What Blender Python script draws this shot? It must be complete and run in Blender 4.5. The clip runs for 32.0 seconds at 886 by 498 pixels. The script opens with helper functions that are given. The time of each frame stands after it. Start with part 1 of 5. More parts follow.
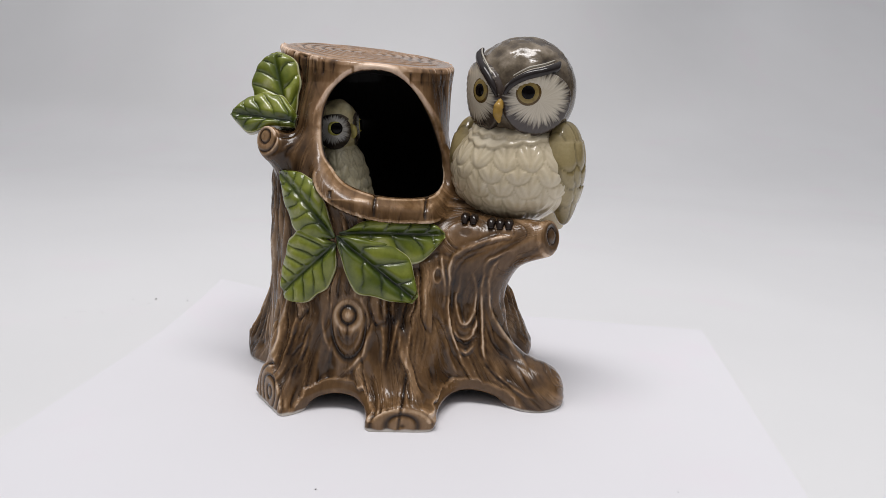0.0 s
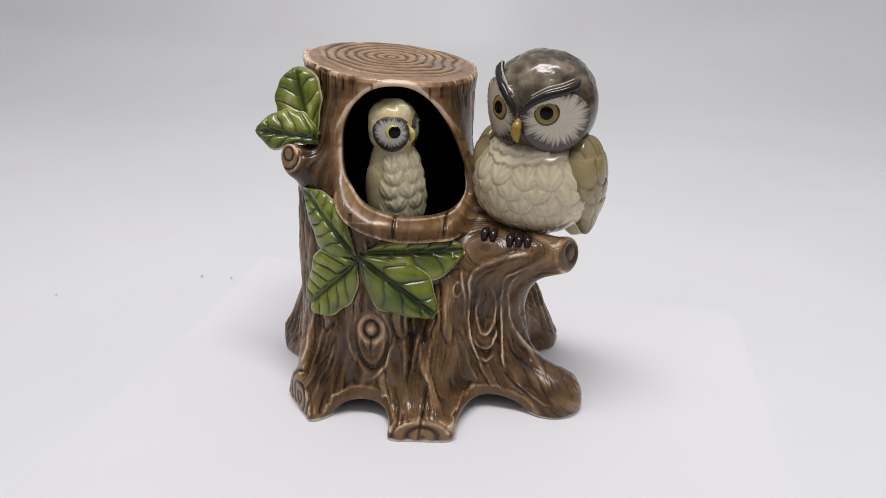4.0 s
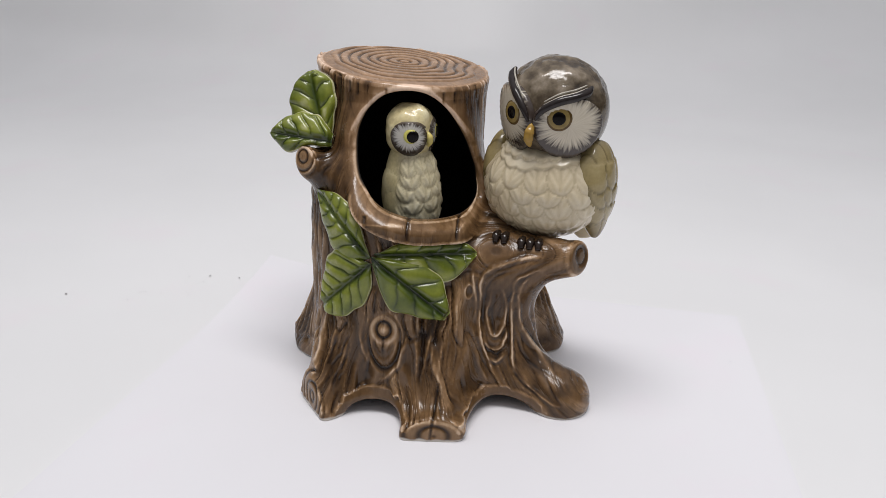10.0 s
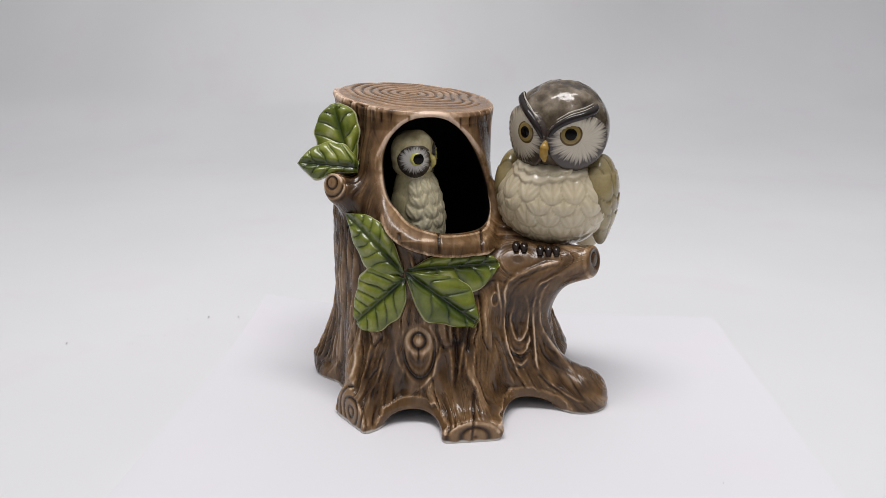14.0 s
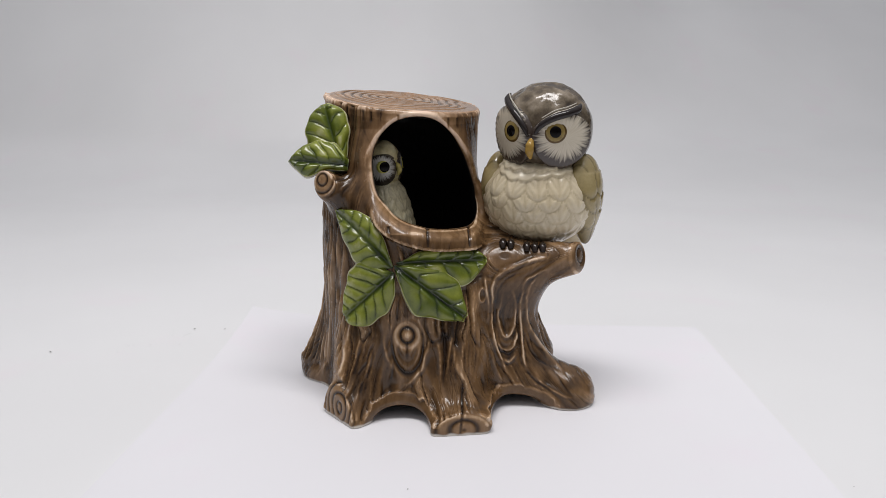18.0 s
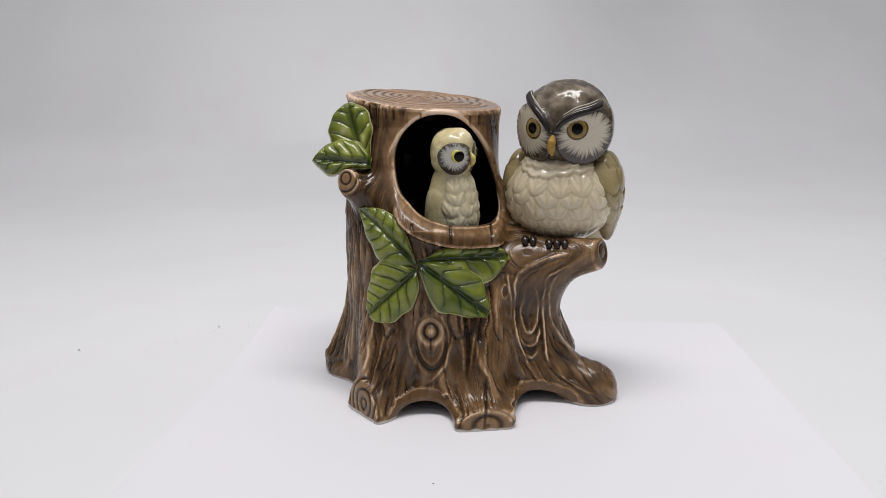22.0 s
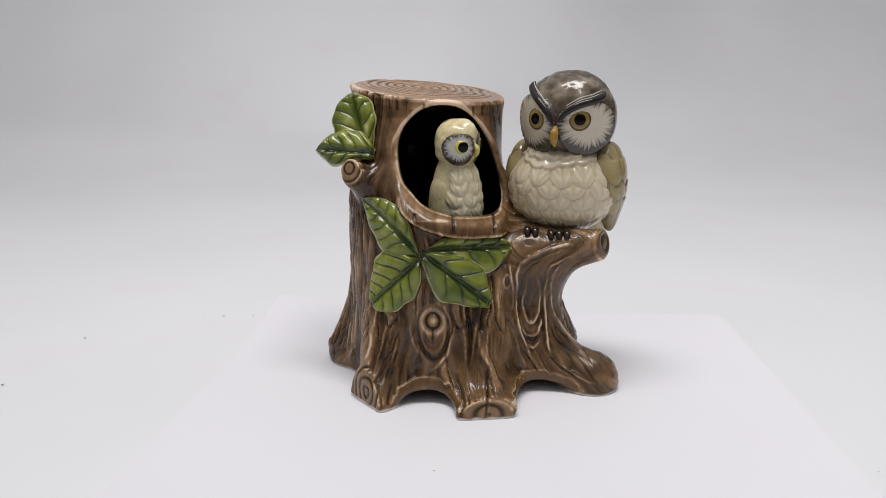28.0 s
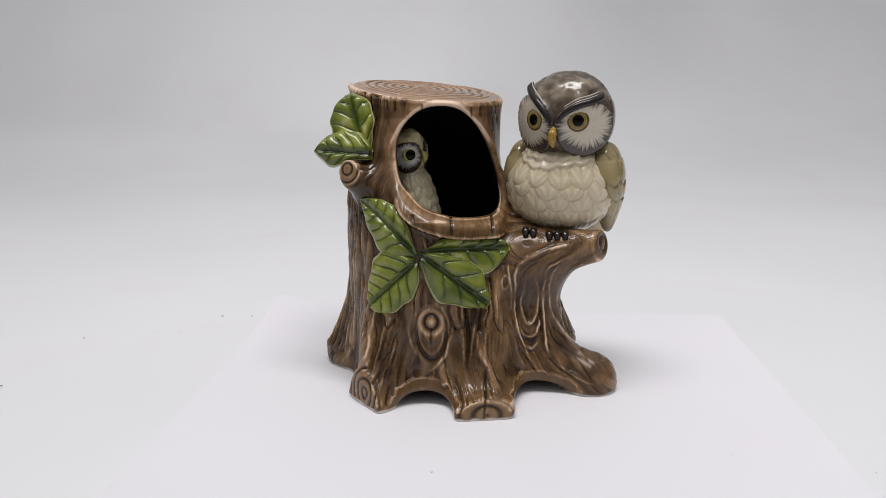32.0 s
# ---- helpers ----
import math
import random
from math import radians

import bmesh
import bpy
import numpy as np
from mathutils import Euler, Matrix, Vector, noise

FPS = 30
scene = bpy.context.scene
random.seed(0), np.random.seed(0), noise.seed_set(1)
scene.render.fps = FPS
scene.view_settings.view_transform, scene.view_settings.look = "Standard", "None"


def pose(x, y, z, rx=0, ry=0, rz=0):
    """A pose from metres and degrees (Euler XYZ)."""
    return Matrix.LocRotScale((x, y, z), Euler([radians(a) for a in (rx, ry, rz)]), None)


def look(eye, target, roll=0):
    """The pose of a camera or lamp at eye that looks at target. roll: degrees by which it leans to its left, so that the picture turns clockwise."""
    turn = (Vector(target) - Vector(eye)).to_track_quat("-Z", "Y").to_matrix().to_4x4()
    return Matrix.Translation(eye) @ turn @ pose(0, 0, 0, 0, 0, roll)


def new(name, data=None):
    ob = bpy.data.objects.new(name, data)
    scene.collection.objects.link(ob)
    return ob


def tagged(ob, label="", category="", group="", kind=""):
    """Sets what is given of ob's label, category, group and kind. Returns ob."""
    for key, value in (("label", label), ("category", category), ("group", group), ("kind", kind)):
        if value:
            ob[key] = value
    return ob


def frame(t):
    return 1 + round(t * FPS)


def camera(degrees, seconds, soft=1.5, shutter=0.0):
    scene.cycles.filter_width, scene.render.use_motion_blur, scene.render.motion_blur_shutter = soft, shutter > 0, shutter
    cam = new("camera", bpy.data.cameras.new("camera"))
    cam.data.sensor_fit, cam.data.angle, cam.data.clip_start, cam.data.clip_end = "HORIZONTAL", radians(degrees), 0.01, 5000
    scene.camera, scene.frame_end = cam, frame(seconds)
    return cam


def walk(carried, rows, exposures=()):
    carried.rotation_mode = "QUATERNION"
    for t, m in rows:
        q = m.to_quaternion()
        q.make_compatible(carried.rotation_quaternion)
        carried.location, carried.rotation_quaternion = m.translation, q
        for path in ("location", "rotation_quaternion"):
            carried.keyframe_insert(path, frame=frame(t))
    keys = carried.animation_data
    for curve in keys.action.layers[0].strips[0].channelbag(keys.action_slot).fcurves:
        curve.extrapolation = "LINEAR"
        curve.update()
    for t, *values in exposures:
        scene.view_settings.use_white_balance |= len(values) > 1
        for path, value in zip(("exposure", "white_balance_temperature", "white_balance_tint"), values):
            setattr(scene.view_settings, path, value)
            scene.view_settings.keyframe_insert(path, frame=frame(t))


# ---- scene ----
cam = camera(60.0, 32.0, soft=0.8)
PATH = [
    (0, (0.03197, -0.33983, 0.13200), (0.03073, 0.05048, 0.04448), 2.42),
    (0.5, (0.04062, -0.32233, 0.14472), (0.02948, 0.06358, 0.04009), 2.65),
    (1, (0.04766, -0.32128, 0.16377), (0.02975, 0.05919, 0.04162), 2.66),
    (1.5, (0.05103, -0.32430, 0.17712), (0.02826, 0.05198, 0.04334), 2.19),
    (2, (0.04998, -0.32757, 0.17959), (0.02429, 0.04555, 0.03773), 1.64),
    (2.5, (0.04863, -0.32913, 0.18009), (0.02094, 0.04361, 0.03762), 1.29),
    (3, (0.04810, -0.33048, 0.18021), (0.01857, 0.04249, 0.03871), 1.09),
    (3.5, (0.04733, -0.33133, 0.18020), (0.01709, 0.04209, 0.04004), 1.01),
    (5.5, (0.04682, -0.33226, 0.18099), (0.01348, 0.04126, 0.04180), 1.11),
    (6, (0.04496, -0.33267, 0.18174), (0.01345, 0.04083, 0.04208), 1.24),
    (6.5, (0.04494, -0.33305, 0.18192), (0.01320, 0.04043, 0.04226), 1.31),
    (7, (0.04524, -0.33337, 0.18160), (0.01326, 0.04017, 0.04216), 1.36),
    (7.5, (0.04459, -0.33332, 0.18107), (0.01344, 0.04028, 0.04159), 1.42),
    (8, (0.04315, -0.33334, 0.18084), (0.01320, 0.04026, 0.04109), 1.49),
    (8.5, (0.04173, -0.33402, 0.18109), (0.01290, 0.03963, 0.04125), 1.55),
    (9, (0.04071, -0.33516, 0.18110), (0.01277, 0.03881, 0.04194), 1.59),
    (9.5, (0.04037, -0.33599, 0.18181), (0.01243, 0.03797, 0.04261), 1.59),
    (10, (0.04038, -0.33611, 0.18273), (0.01192, 0.03761, 0.04298), 1.57),
    (10.5, (0.03989, -0.33597, 0.18232), (0.01207, 0.03800, 0.04313), 1.55),
    (11, (0.03866, -0.33591, 0.18188), (0.01316, 0.03855, 0.04357), 1.52),
    (11.5, (0.03687, -0.33588, 0.18252), (0.01461, 0.03897, 0.04472), 1.43),
    (12, (0.03522, -0.33776, 0.18440), (0.01930, 0.03787, 0.04786), 1.25),
    (12.5, (0.02583, -0.33878, 0.18802), (0.01883, 0.03904, 0.05685), 0.94),
    (13, (0.01050, -0.34142, 0.18521), (0.01540, 0.03801, 0.05869), 0.65),
    (13.5, (-0.00023, -0.34936, 0.17985), (0.00963, 0.03252, 0.06123), 0.17),
    (14, (-0.00737, -0.36543, 0.17140), (0.00860, 0.01864, 0.06081), -0.09),
    (14.5, (-0.00844, -0.37404, 0.16308), (0.01242, 0.01198, 0.06036), -0.04),
    (16.5, (-0.00895, -0.37706, 0.15006), (0.01678, 0.01284, 0.06453), 0.45),
    (17, (-0.00982, -0.37623, 0.14913), (0.01648, 0.01372, 0.06400), 0.39),
    (17.5, (-0.01035, -0.37608, 0.14872), (0.01600, 0.01393, 0.06390), 0.29),
    (18, (-0.01078, -0.37655, 0.14818), (0.01494, 0.01364, 0.06400), 0.19),
    (18.5, (-0.01168, -0.37728, 0.14739), (0.01331, 0.01311, 0.06389), 0.11),
    (19, (-0.01275, -0.37773, 0.14729), (0.01172, 0.01267, 0.06366), 0.03),
    (19.5, (-0.01292, -0.37773, 0.14788), (0.01018, 0.01256, 0.06339), -0.07),
    (20, (-0.01257, -0.37779, 0.14805), (0.00847, 0.01253, 0.06315), -0.21),
    (20.5, (-0.01299, -0.37817, 0.14714), (0.00681, 0.01242, 0.06318), -0.28),
    (21, (-0.01393, -0.37851, 0.14645), (0.00532, 0.01227, 0.06327), -0.27),
    (21.5, (-0.01409, -0.37880, 0.14692), (0.00409, 0.01194, 0.06329), -0.31),
    (22, (-0.01363, -0.37917, 0.14789), (0.00335, 0.01139, 0.06320), -0.41),
    (22.5, (-0.01279, -0.37956, 0.14869), (0.00297, 0.01082, 0.06297), -0.50),
    (23, (-0.01186, -0.37990, 0.14841), (0.00265, 0.01053, 0.06264), -0.58),
    (23.5, (-0.01203, -0.37979, 0.14752), (0.00220, 0.01074, 0.06218), -0.59),
    (24, (-0.01236, -0.37961, 0.14783), (0.00173, 0.01075, 0.06167), -0.57),
    (24.5, (-0.01234, -0.37998, 0.14802), (0.00159, 0.01030, 0.06147), -0.55),
    (25, (-0.01260, -0.38041, 0.14721), (0.00169, 0.01001, 0.06140), -0.49),
    (25.5, (-0.01293, -0.38053, 0.14710), (0.00186, 0.00983, 0.06103), -0.46),
    (27.5, (-0.01274, -0.38045, 0.14920), (0.00126, 0.00893, 0.05872), -0.38),
    (28, (-0.01222, -0.38124, 0.14750), (0.00169, 0.00851, 0.05863), -0.23),
    (28.5, (-0.01246, -0.38140, 0.14656), (0.00190, 0.00850, 0.05841), -0.19),
    (29, (-0.01211, -0.38101, 0.14670), (0.00202, 0.00868, 0.05757), -0.22),
    (29.5, (-0.01144, -0.38067, 0.14705), (0.00218, 0.00883, 0.05705), -0.23),
    (30, (-0.01163, -0.38072, 0.14690), (0.00232, 0.00890, 0.05742), -0.20),
    (30.5, (-0.01169, -0.38100, 0.14730), (0.00234, 0.00867, 0.05807), -0.23),
    (31, (-0.01151, -0.38138, 0.14760), (0.00240, 0.00838, 0.05873), -0.27),
    (31.5, (-0.01161, -0.38147, 0.14735), (0.00254, 0.00842, 0.05913), -0.26),
    (32, (-0.01127, -0.38097, 0.14861), (0.00253, 0.00860, 0.05892), -0.28),
]
walk(cam, [(t, look(eye, target, roll)) for t, eye, target, roll in PATH])


# ---- light ----
world = bpy.data.worlds.new("room")
world.use_nodes = True
scene.world = world
sky = world.node_tree
way, height_in_sky, glow = sky.nodes.new("ShaderNodeTexCoord"), sky.nodes.new("ShaderNodeSeparateXYZ"), sky.nodes.new("ShaderNodeValToRGB")
glow.color_ramp.elements[0].color, glow.color_ramp.elements[1].color = (0.06, 0.059, 0.063, 1), (2.0, 1.993, 2.09, 1)
glow.color_ramp.elements[0].position = 0.08
sky.links.new(way.outputs["Generated"], height_in_sky.inputs[0])
sky.links.new(height_in_sky.outputs["Z"], glow.inputs["Fac"])
sky.links.new(glow.outputs["Color"], sky.nodes["Background"].inputs["Color"])
sky.nodes["Background"].inputs["Strength"].default_value = 0.31


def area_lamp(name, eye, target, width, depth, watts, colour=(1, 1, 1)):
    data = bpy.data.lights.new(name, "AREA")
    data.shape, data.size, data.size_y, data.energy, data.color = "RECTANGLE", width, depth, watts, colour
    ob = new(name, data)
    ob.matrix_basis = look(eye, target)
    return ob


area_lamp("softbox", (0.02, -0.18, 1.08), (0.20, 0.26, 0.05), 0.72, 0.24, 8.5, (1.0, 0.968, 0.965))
scene.view_settings.exposure = 0.0


# ---- materials ----
def material(name):
    m = bpy.data.materials.new(name)
    m.use_nodes = True
    return m, m.node_tree.nodes, m.node_tree.links, m.node_tree.nodes["Principled BSDF"]


def ramp(nodes, stops):
    r = nodes.new("ShaderNodeValToRGB")
    while len(r.color_ramp.elements) < len(stops):
        r.color_ramp.elements.new(0.5)
    for e, (at, c) in zip(r.color_ramp.elements, stops):
        e.position, e.color = at, (*c, 1)
    return r


def noise_node(nodes, links, scale, detail=4.0, rough=0.55, squash=(1, 1, 1)):
    tc, mp, n = nodes.new("ShaderNodeTexCoord"), nodes.new("ShaderNodeMapping"), nodes.new("ShaderNodeTexNoise")
    mp.inputs["Scale"].default_value = squash
    n.inputs["Scale"].default_value, n.inputs["Detail"].default_value, n.inputs["Roughness"].default_value = scale, detail, rough
    links.new(tc.outputs["Object"], mp.inputs["Vector"])
    links.new(mp.outputs["Vector"], n.inputs["Vector"])
    return n


def math_node(nodes, links, op, a, b):
    n = nodes.new("ShaderNodeMath")
    n.operation = op
    for socket, v in zip(n.inputs, (a, b)):
        if isinstance(v, (int, float)):
            socket.default_value = v
        else:
            links.new(v, socket)
    return n.outputs[0]


def mix_node(nodes, links, how, fac, a, b):
    n = nodes.new("ShaderNodeMix")
    n.data_type, n.blend_type = "RGBA", how
    for socket, v in zip((n.inputs[0], n.inputs[6], n.inputs[7]), (fac, a, b)):
        if isinstance(v, (int, float)):
            socket.default_value = v
        elif isinstance(v, tuple):
            socket.default_value = (*v, 1)
        else:
            links.new(v, socket)
    return n.outputs[2]


def bump_node(nodes, links, height, strength, distance, bsdf):
    b = nodes.new("ShaderNodeBump")
    b.inputs["Strength"].default_value, b.inputs["Distance"].default_value = strength, distance
    links.new(height, b.inputs["Height"])
    links.new(b.outputs["Normal"], bsdf.inputs["Normal"])


def attribute(nodes, name):
    a = nodes.new("ShaderNodeAttribute")
    a.attribute_name = name
    return a


def glazed(name, stops, rough=0.16, grain=(260.0, (1, 1, 0.22)), grain_mix=0.45, speckle=0.12, bump=0.25, pale=None):
    """A glaze that runs thin on the ridges and pools in the hollows of the relief."""
    m, nodes, links, bsdf = material(name)
    rel = attribute(nodes, "relief").outputs["Fac"]
    n = noise_node(nodes, links, grain[0], 5, 0.6, grain[1])
    big = noise_node(nodes, links, 45.0, 3, 0.5)
    mixed = math_node(nodes, links, "ADD", rel, math_node(nodes, links, "MULTIPLY", math_node(nodes, links, "SUBTRACT", n.outputs["Fac"], 0.5), grain_mix))
    mixed = math_node(nodes, links, "ADD", mixed, math_node(nodes, links, "MULTIPLY", math_node(nodes, links, "SUBTRACT", big.outputs["Fac"], 0.5), 0.5))
    r = ramp(nodes, stops)
    links.new(mixed, r.inputs["Fac"])
    fine = noise_node(nodes, links, 900.0, 2, 0.5)
    fine_r = ramp(nodes, [(0.3, (1 - speckle,) * 3), (0.7, (1 + speckle,) * 3)])
    links.new(fine.outputs["Fac"], fine_r.inputs["Fac"])
    shown = r.outputs["Color"]
    if pale:
        shown = mix_node(nodes, links, "MULTIPLY", attribute(nodes, "pale").outputs["Fac"], shown, pale)
    links.new(mix_node(nodes, links, "MULTIPLY", 1.0, shown, fine_r.outputs["Color"]), bsdf.inputs["Base Color"])
    bsdf.inputs["Roughness"].default_value = rough
    bsdf.inputs["Coat Weight"].default_value, bsdf.inputs["Coat Roughness"].default_value = 0.2, 0.08
    bump_node(nodes, links, n.outputs["Fac"], bump, 0.0006, bsdf)
    return m


def bark_material():
    m, nodes, links, bsdf = material("brown_glaze")
    at = attribute(nodes, "grain")
    grain = nodes.new("ShaderNodeTexNoise")
    grain.inputs["Scale"].default_value, grain.inputs["Detail"].default_value, grain.inputs["Roughness"].default_value = 1.0, 4.0, 0.58
    links.new(at.outputs["Vector"], grain.inputs["Vector"])
    relief = attribute(nodes, "relief").outputs["Fac"]
    patch = noise_node(nodes, links, 70.0, 4, 0.6)
    fleck = noise_node(nodes, links, 420.0, 3, 0.6, (1, 1, 0.35))
    tone = math_node(nodes, links, "ADD", relief, math_node(nodes, links, "MULTIPLY", math_node(nodes, links, "SUBTRACT", patch.outputs["Fac"], 0.5), 0.55))
    tone = math_node(nodes, links, "ADD", tone, math_node(nodes, links, "MULTIPLY", math_node(nodes, links, "SUBTRACT", fleck.outputs["Fac"], 0.5), 0.30))
    streak = nodes.new("ShaderNodeTexNoise")
    streak.inputs["Scale"].default_value, streak.inputs["Detail"].default_value, streak.inputs["Roughness"].default_value = 0.42, 3.0, 0.6
    links.new(at.outputs["Vector"], streak.inputs["Vector"])
    streaks = math_node(nodes, links, "MULTIPLY", math_node(nodes, links, "SUBTRACT", streak.outputs["Fac"], 0.5), attribute(nodes, "lined").outputs["Fac"])
    tone = math_node(nodes, links, "ADD", tone, math_node(nodes, links, "MULTIPLY", streaks, 0.95))
    body = ramp(nodes, [(0.0, (0.022, 0.011, 0.005)), (0.28, (0.080, 0.043, 0.018)), (0.5, (0.163, 0.091, 0.040)), (0.72, (0.310, 0.190, 0.098)), (1.0, (0.70, 0.52, 0.36))])
    links.new(tone, body.inputs["Fac"])
    # glaze pools in the grain and breaks to a pale line on its crests
    line = ramp(nodes, [(0.34, (1.0, 1.0, 1.0)), (0.44, (0.86, 0.85, 0.84)), (0.472, (0.66, 0.63, 0.61)), (0.492, (0.70, 0.67, 0.65)), (0.506, (2.0, 2.05, 2.1)),
                        (0.516, (2.8, 2.9, 3.0)), (0.532, (1.08, 1.08, 1.08)), (0.70, (0.84, 0.82, 0.80))])
    links.new(grain.outputs["Fac"], line.inputs["Fac"])
    amount = math_node(nodes, links, "MULTIPLY", attribute(nodes, "lined").outputs["Fac"], 0.20)
    old = mix_node(nodes, links, "MULTIPLY", amount, body.outputs["Color"], line.outputs["Color"])
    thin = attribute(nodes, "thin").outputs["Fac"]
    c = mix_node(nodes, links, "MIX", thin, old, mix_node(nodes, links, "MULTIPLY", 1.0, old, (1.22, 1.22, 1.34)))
    # shade inside the nest and foot is put into the colour as near black
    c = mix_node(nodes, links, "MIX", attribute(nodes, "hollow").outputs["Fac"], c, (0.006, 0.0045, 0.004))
    c = mix_node(nodes, links, "MIX", attribute(nodes, "unglazed").outputs["Fac"], c, (0.62, 0.58, 0.52))
    links.new(c, bsdf.inputs["Base Color"])
    gloss = ramp(nodes, [(0.3, (0.15,) * 3), (0.7, (0.30,) * 3)])
    links.new(patch.outputs["Fac"], gloss.inputs["Fac"])
    rough = mix_node(nodes, links, "MIX", attribute(nodes, "hollow").outputs["Fac"], gloss.outputs["Color"], (0.85, 0.85, 0.85))
    links.new(rough, bsdf.inputs["Roughness"])
    bsdf.inputs["Coat Weight"].default_value, bsdf.inputs["Coat Roughness"].default_value = 0.10, 0.12
    bsdf.inputs["Specular IOR Level"].default_value = 0.38
    deep = ramp(nodes, [(0.34, (0.62,) * 3), (0.44, (0.5,) * 3), (0.480, (0.0,) * 3), (0.515, (1.0,) * 3), (0.60, (0.8,) * 3), (0.72, (0.6,) * 3)])
    links.new(grain.outputs["Fac"], deep.inputs["Fac"])
    tall = math_node(nodes, links, "ADD", math_node(nodes, links, "MULTIPLY", deep.outputs["Color"], attribute(nodes, "lined").outputs["Fac"]), math_node(nodes, links, "MULTIPLY", fleck.outputs["Fac"], 0.25))
    bump_node(nodes, links, tall, 1.0, 0.00035, bsdf)
    return m


BARK = bark_material()
LEAF = glazed("green_glaze", [(0.0, (0.010, 0.020, 0.005)), (0.3, (0.042, 0.064, 0.008)), (0.55, (0.110, 0.140, 0.014)),
                              (0.8, (0.235, 0.262, 0.038)), (1.0, (0.50, 0.49, 0.27))], 0.24, (180.0, (1, 1, 1)), 0.35, 0.06, 0.05)
EDGE = glazed("worn_leaf_edge", [(0.0, (0.25, 0.24, 0.12)), (0.5, (0.50, 0.47, 0.32)), (1.0, (0.62, 0.58, 0.44))], 0.3)
CREAM = glazed("cream_glaze", [(0.0, (0.20, 0.150, 0.075)), (0.3, (0.38, 0.312, 0.195)), (0.6, (0.62, 0.525, 0.355)), (1.0, (0.84, 0.76, 0.585))],
               0.14, (120.0, (1, 1, 1)), 0.15, 0.03, 0.05)
CHICK = glazed("pale_yellow_bisque", [(0.0, (0.24, 0.19, 0.10)), (0.35, (0.46, 0.385, 0.21)), (0.6, (0.70, 0.60, 0.33)), (1.0, (0.82, 0.75, 0.50))],
               0.22, (260.0, (1, 1, 1)), 0.4, 0.08, 0.12, (0.98, 1.02, 1.22))
CAP = glazed("dark_brown_glaze", [(0.0, (0.025, 0.018, 0.012)), (0.35, (0.085, 0.063, 0.040)), (0.6, (0.160, 0.126, 0.084)), (1.0, (0.30, 0.25, 0.19))],
             0.13, (330.0, (1, 1, 1)), 0.8, 0.12, 0.35)
WING = glazed("olive_tan_glaze", [(0.0, (0.10, 0.075, 0.035)), (0.35, (0.23, 0.178, 0.078)), (0.65, (0.37, 0.295, 0.14)), (1.0, (0.50, 0.43, 0.25))],
              0.15, (150.0, (1, 1, 1)), 0.4, 0.06, 0.06)


def plain_glaze(name, colour, rough=0.1, gloss=0.35):
    m, nodes, links, bsdf = material(name)
    n = noise_node(nodes, links, 400.0, 3, 0.5)
    r = ramp(nodes, [(0.25, tuple(0.75 * c for c in colour)), (0.75, tuple(min(1.0, 1.25 * c) for c in colour))])
    links.new(n.outputs["Fac"], r.inputs["Fac"])
    links.new(r.outputs["Color"], bsdf.inputs["Base Color"])
    bsdf.inputs["Roughness"].default_value, bsdf.inputs["Specular IOR Level"].default_value = rough, gloss
    return m


BLACK = plain_glaze("black_glaze", (0.005, 0.004, 0.004), 0.06, 0.14)
AMBER = plain_glaze("amber_glaze", (0.28, 0.20, 0.065))
LEMON = plain_glaze("lemon_glaze", (0.62, 0.58, 0.14), 0.25)
EYE_RING = plain_glaze("brown_eye_ring_glaze", (0.105, 0.062, 0.018), 0.12)
BEAK = plain_glaze("ochre_glaze", (0.36, 0.22, 0.05), 0.12)
BEAK_PALE = plain_glaze("pale_beak_glaze", (0.60, 0.50, 0.16), 0.25)
BROW = plain_glaze("near_black_brown_glaze", (0.022, 0.017, 0.016), 0.1)
CHICK_BROW = plain_glaze("grey_brown_glaze", (0.10, 0.078, 0.055), 0.4)
PALE = plain_glaze("pale_ridge_glaze", (0.46, 0.43, 0.37), 0.15)
CLAW = plain_glaze("claw_glaze", (0.018, 0.011, 0.008), 0.08)


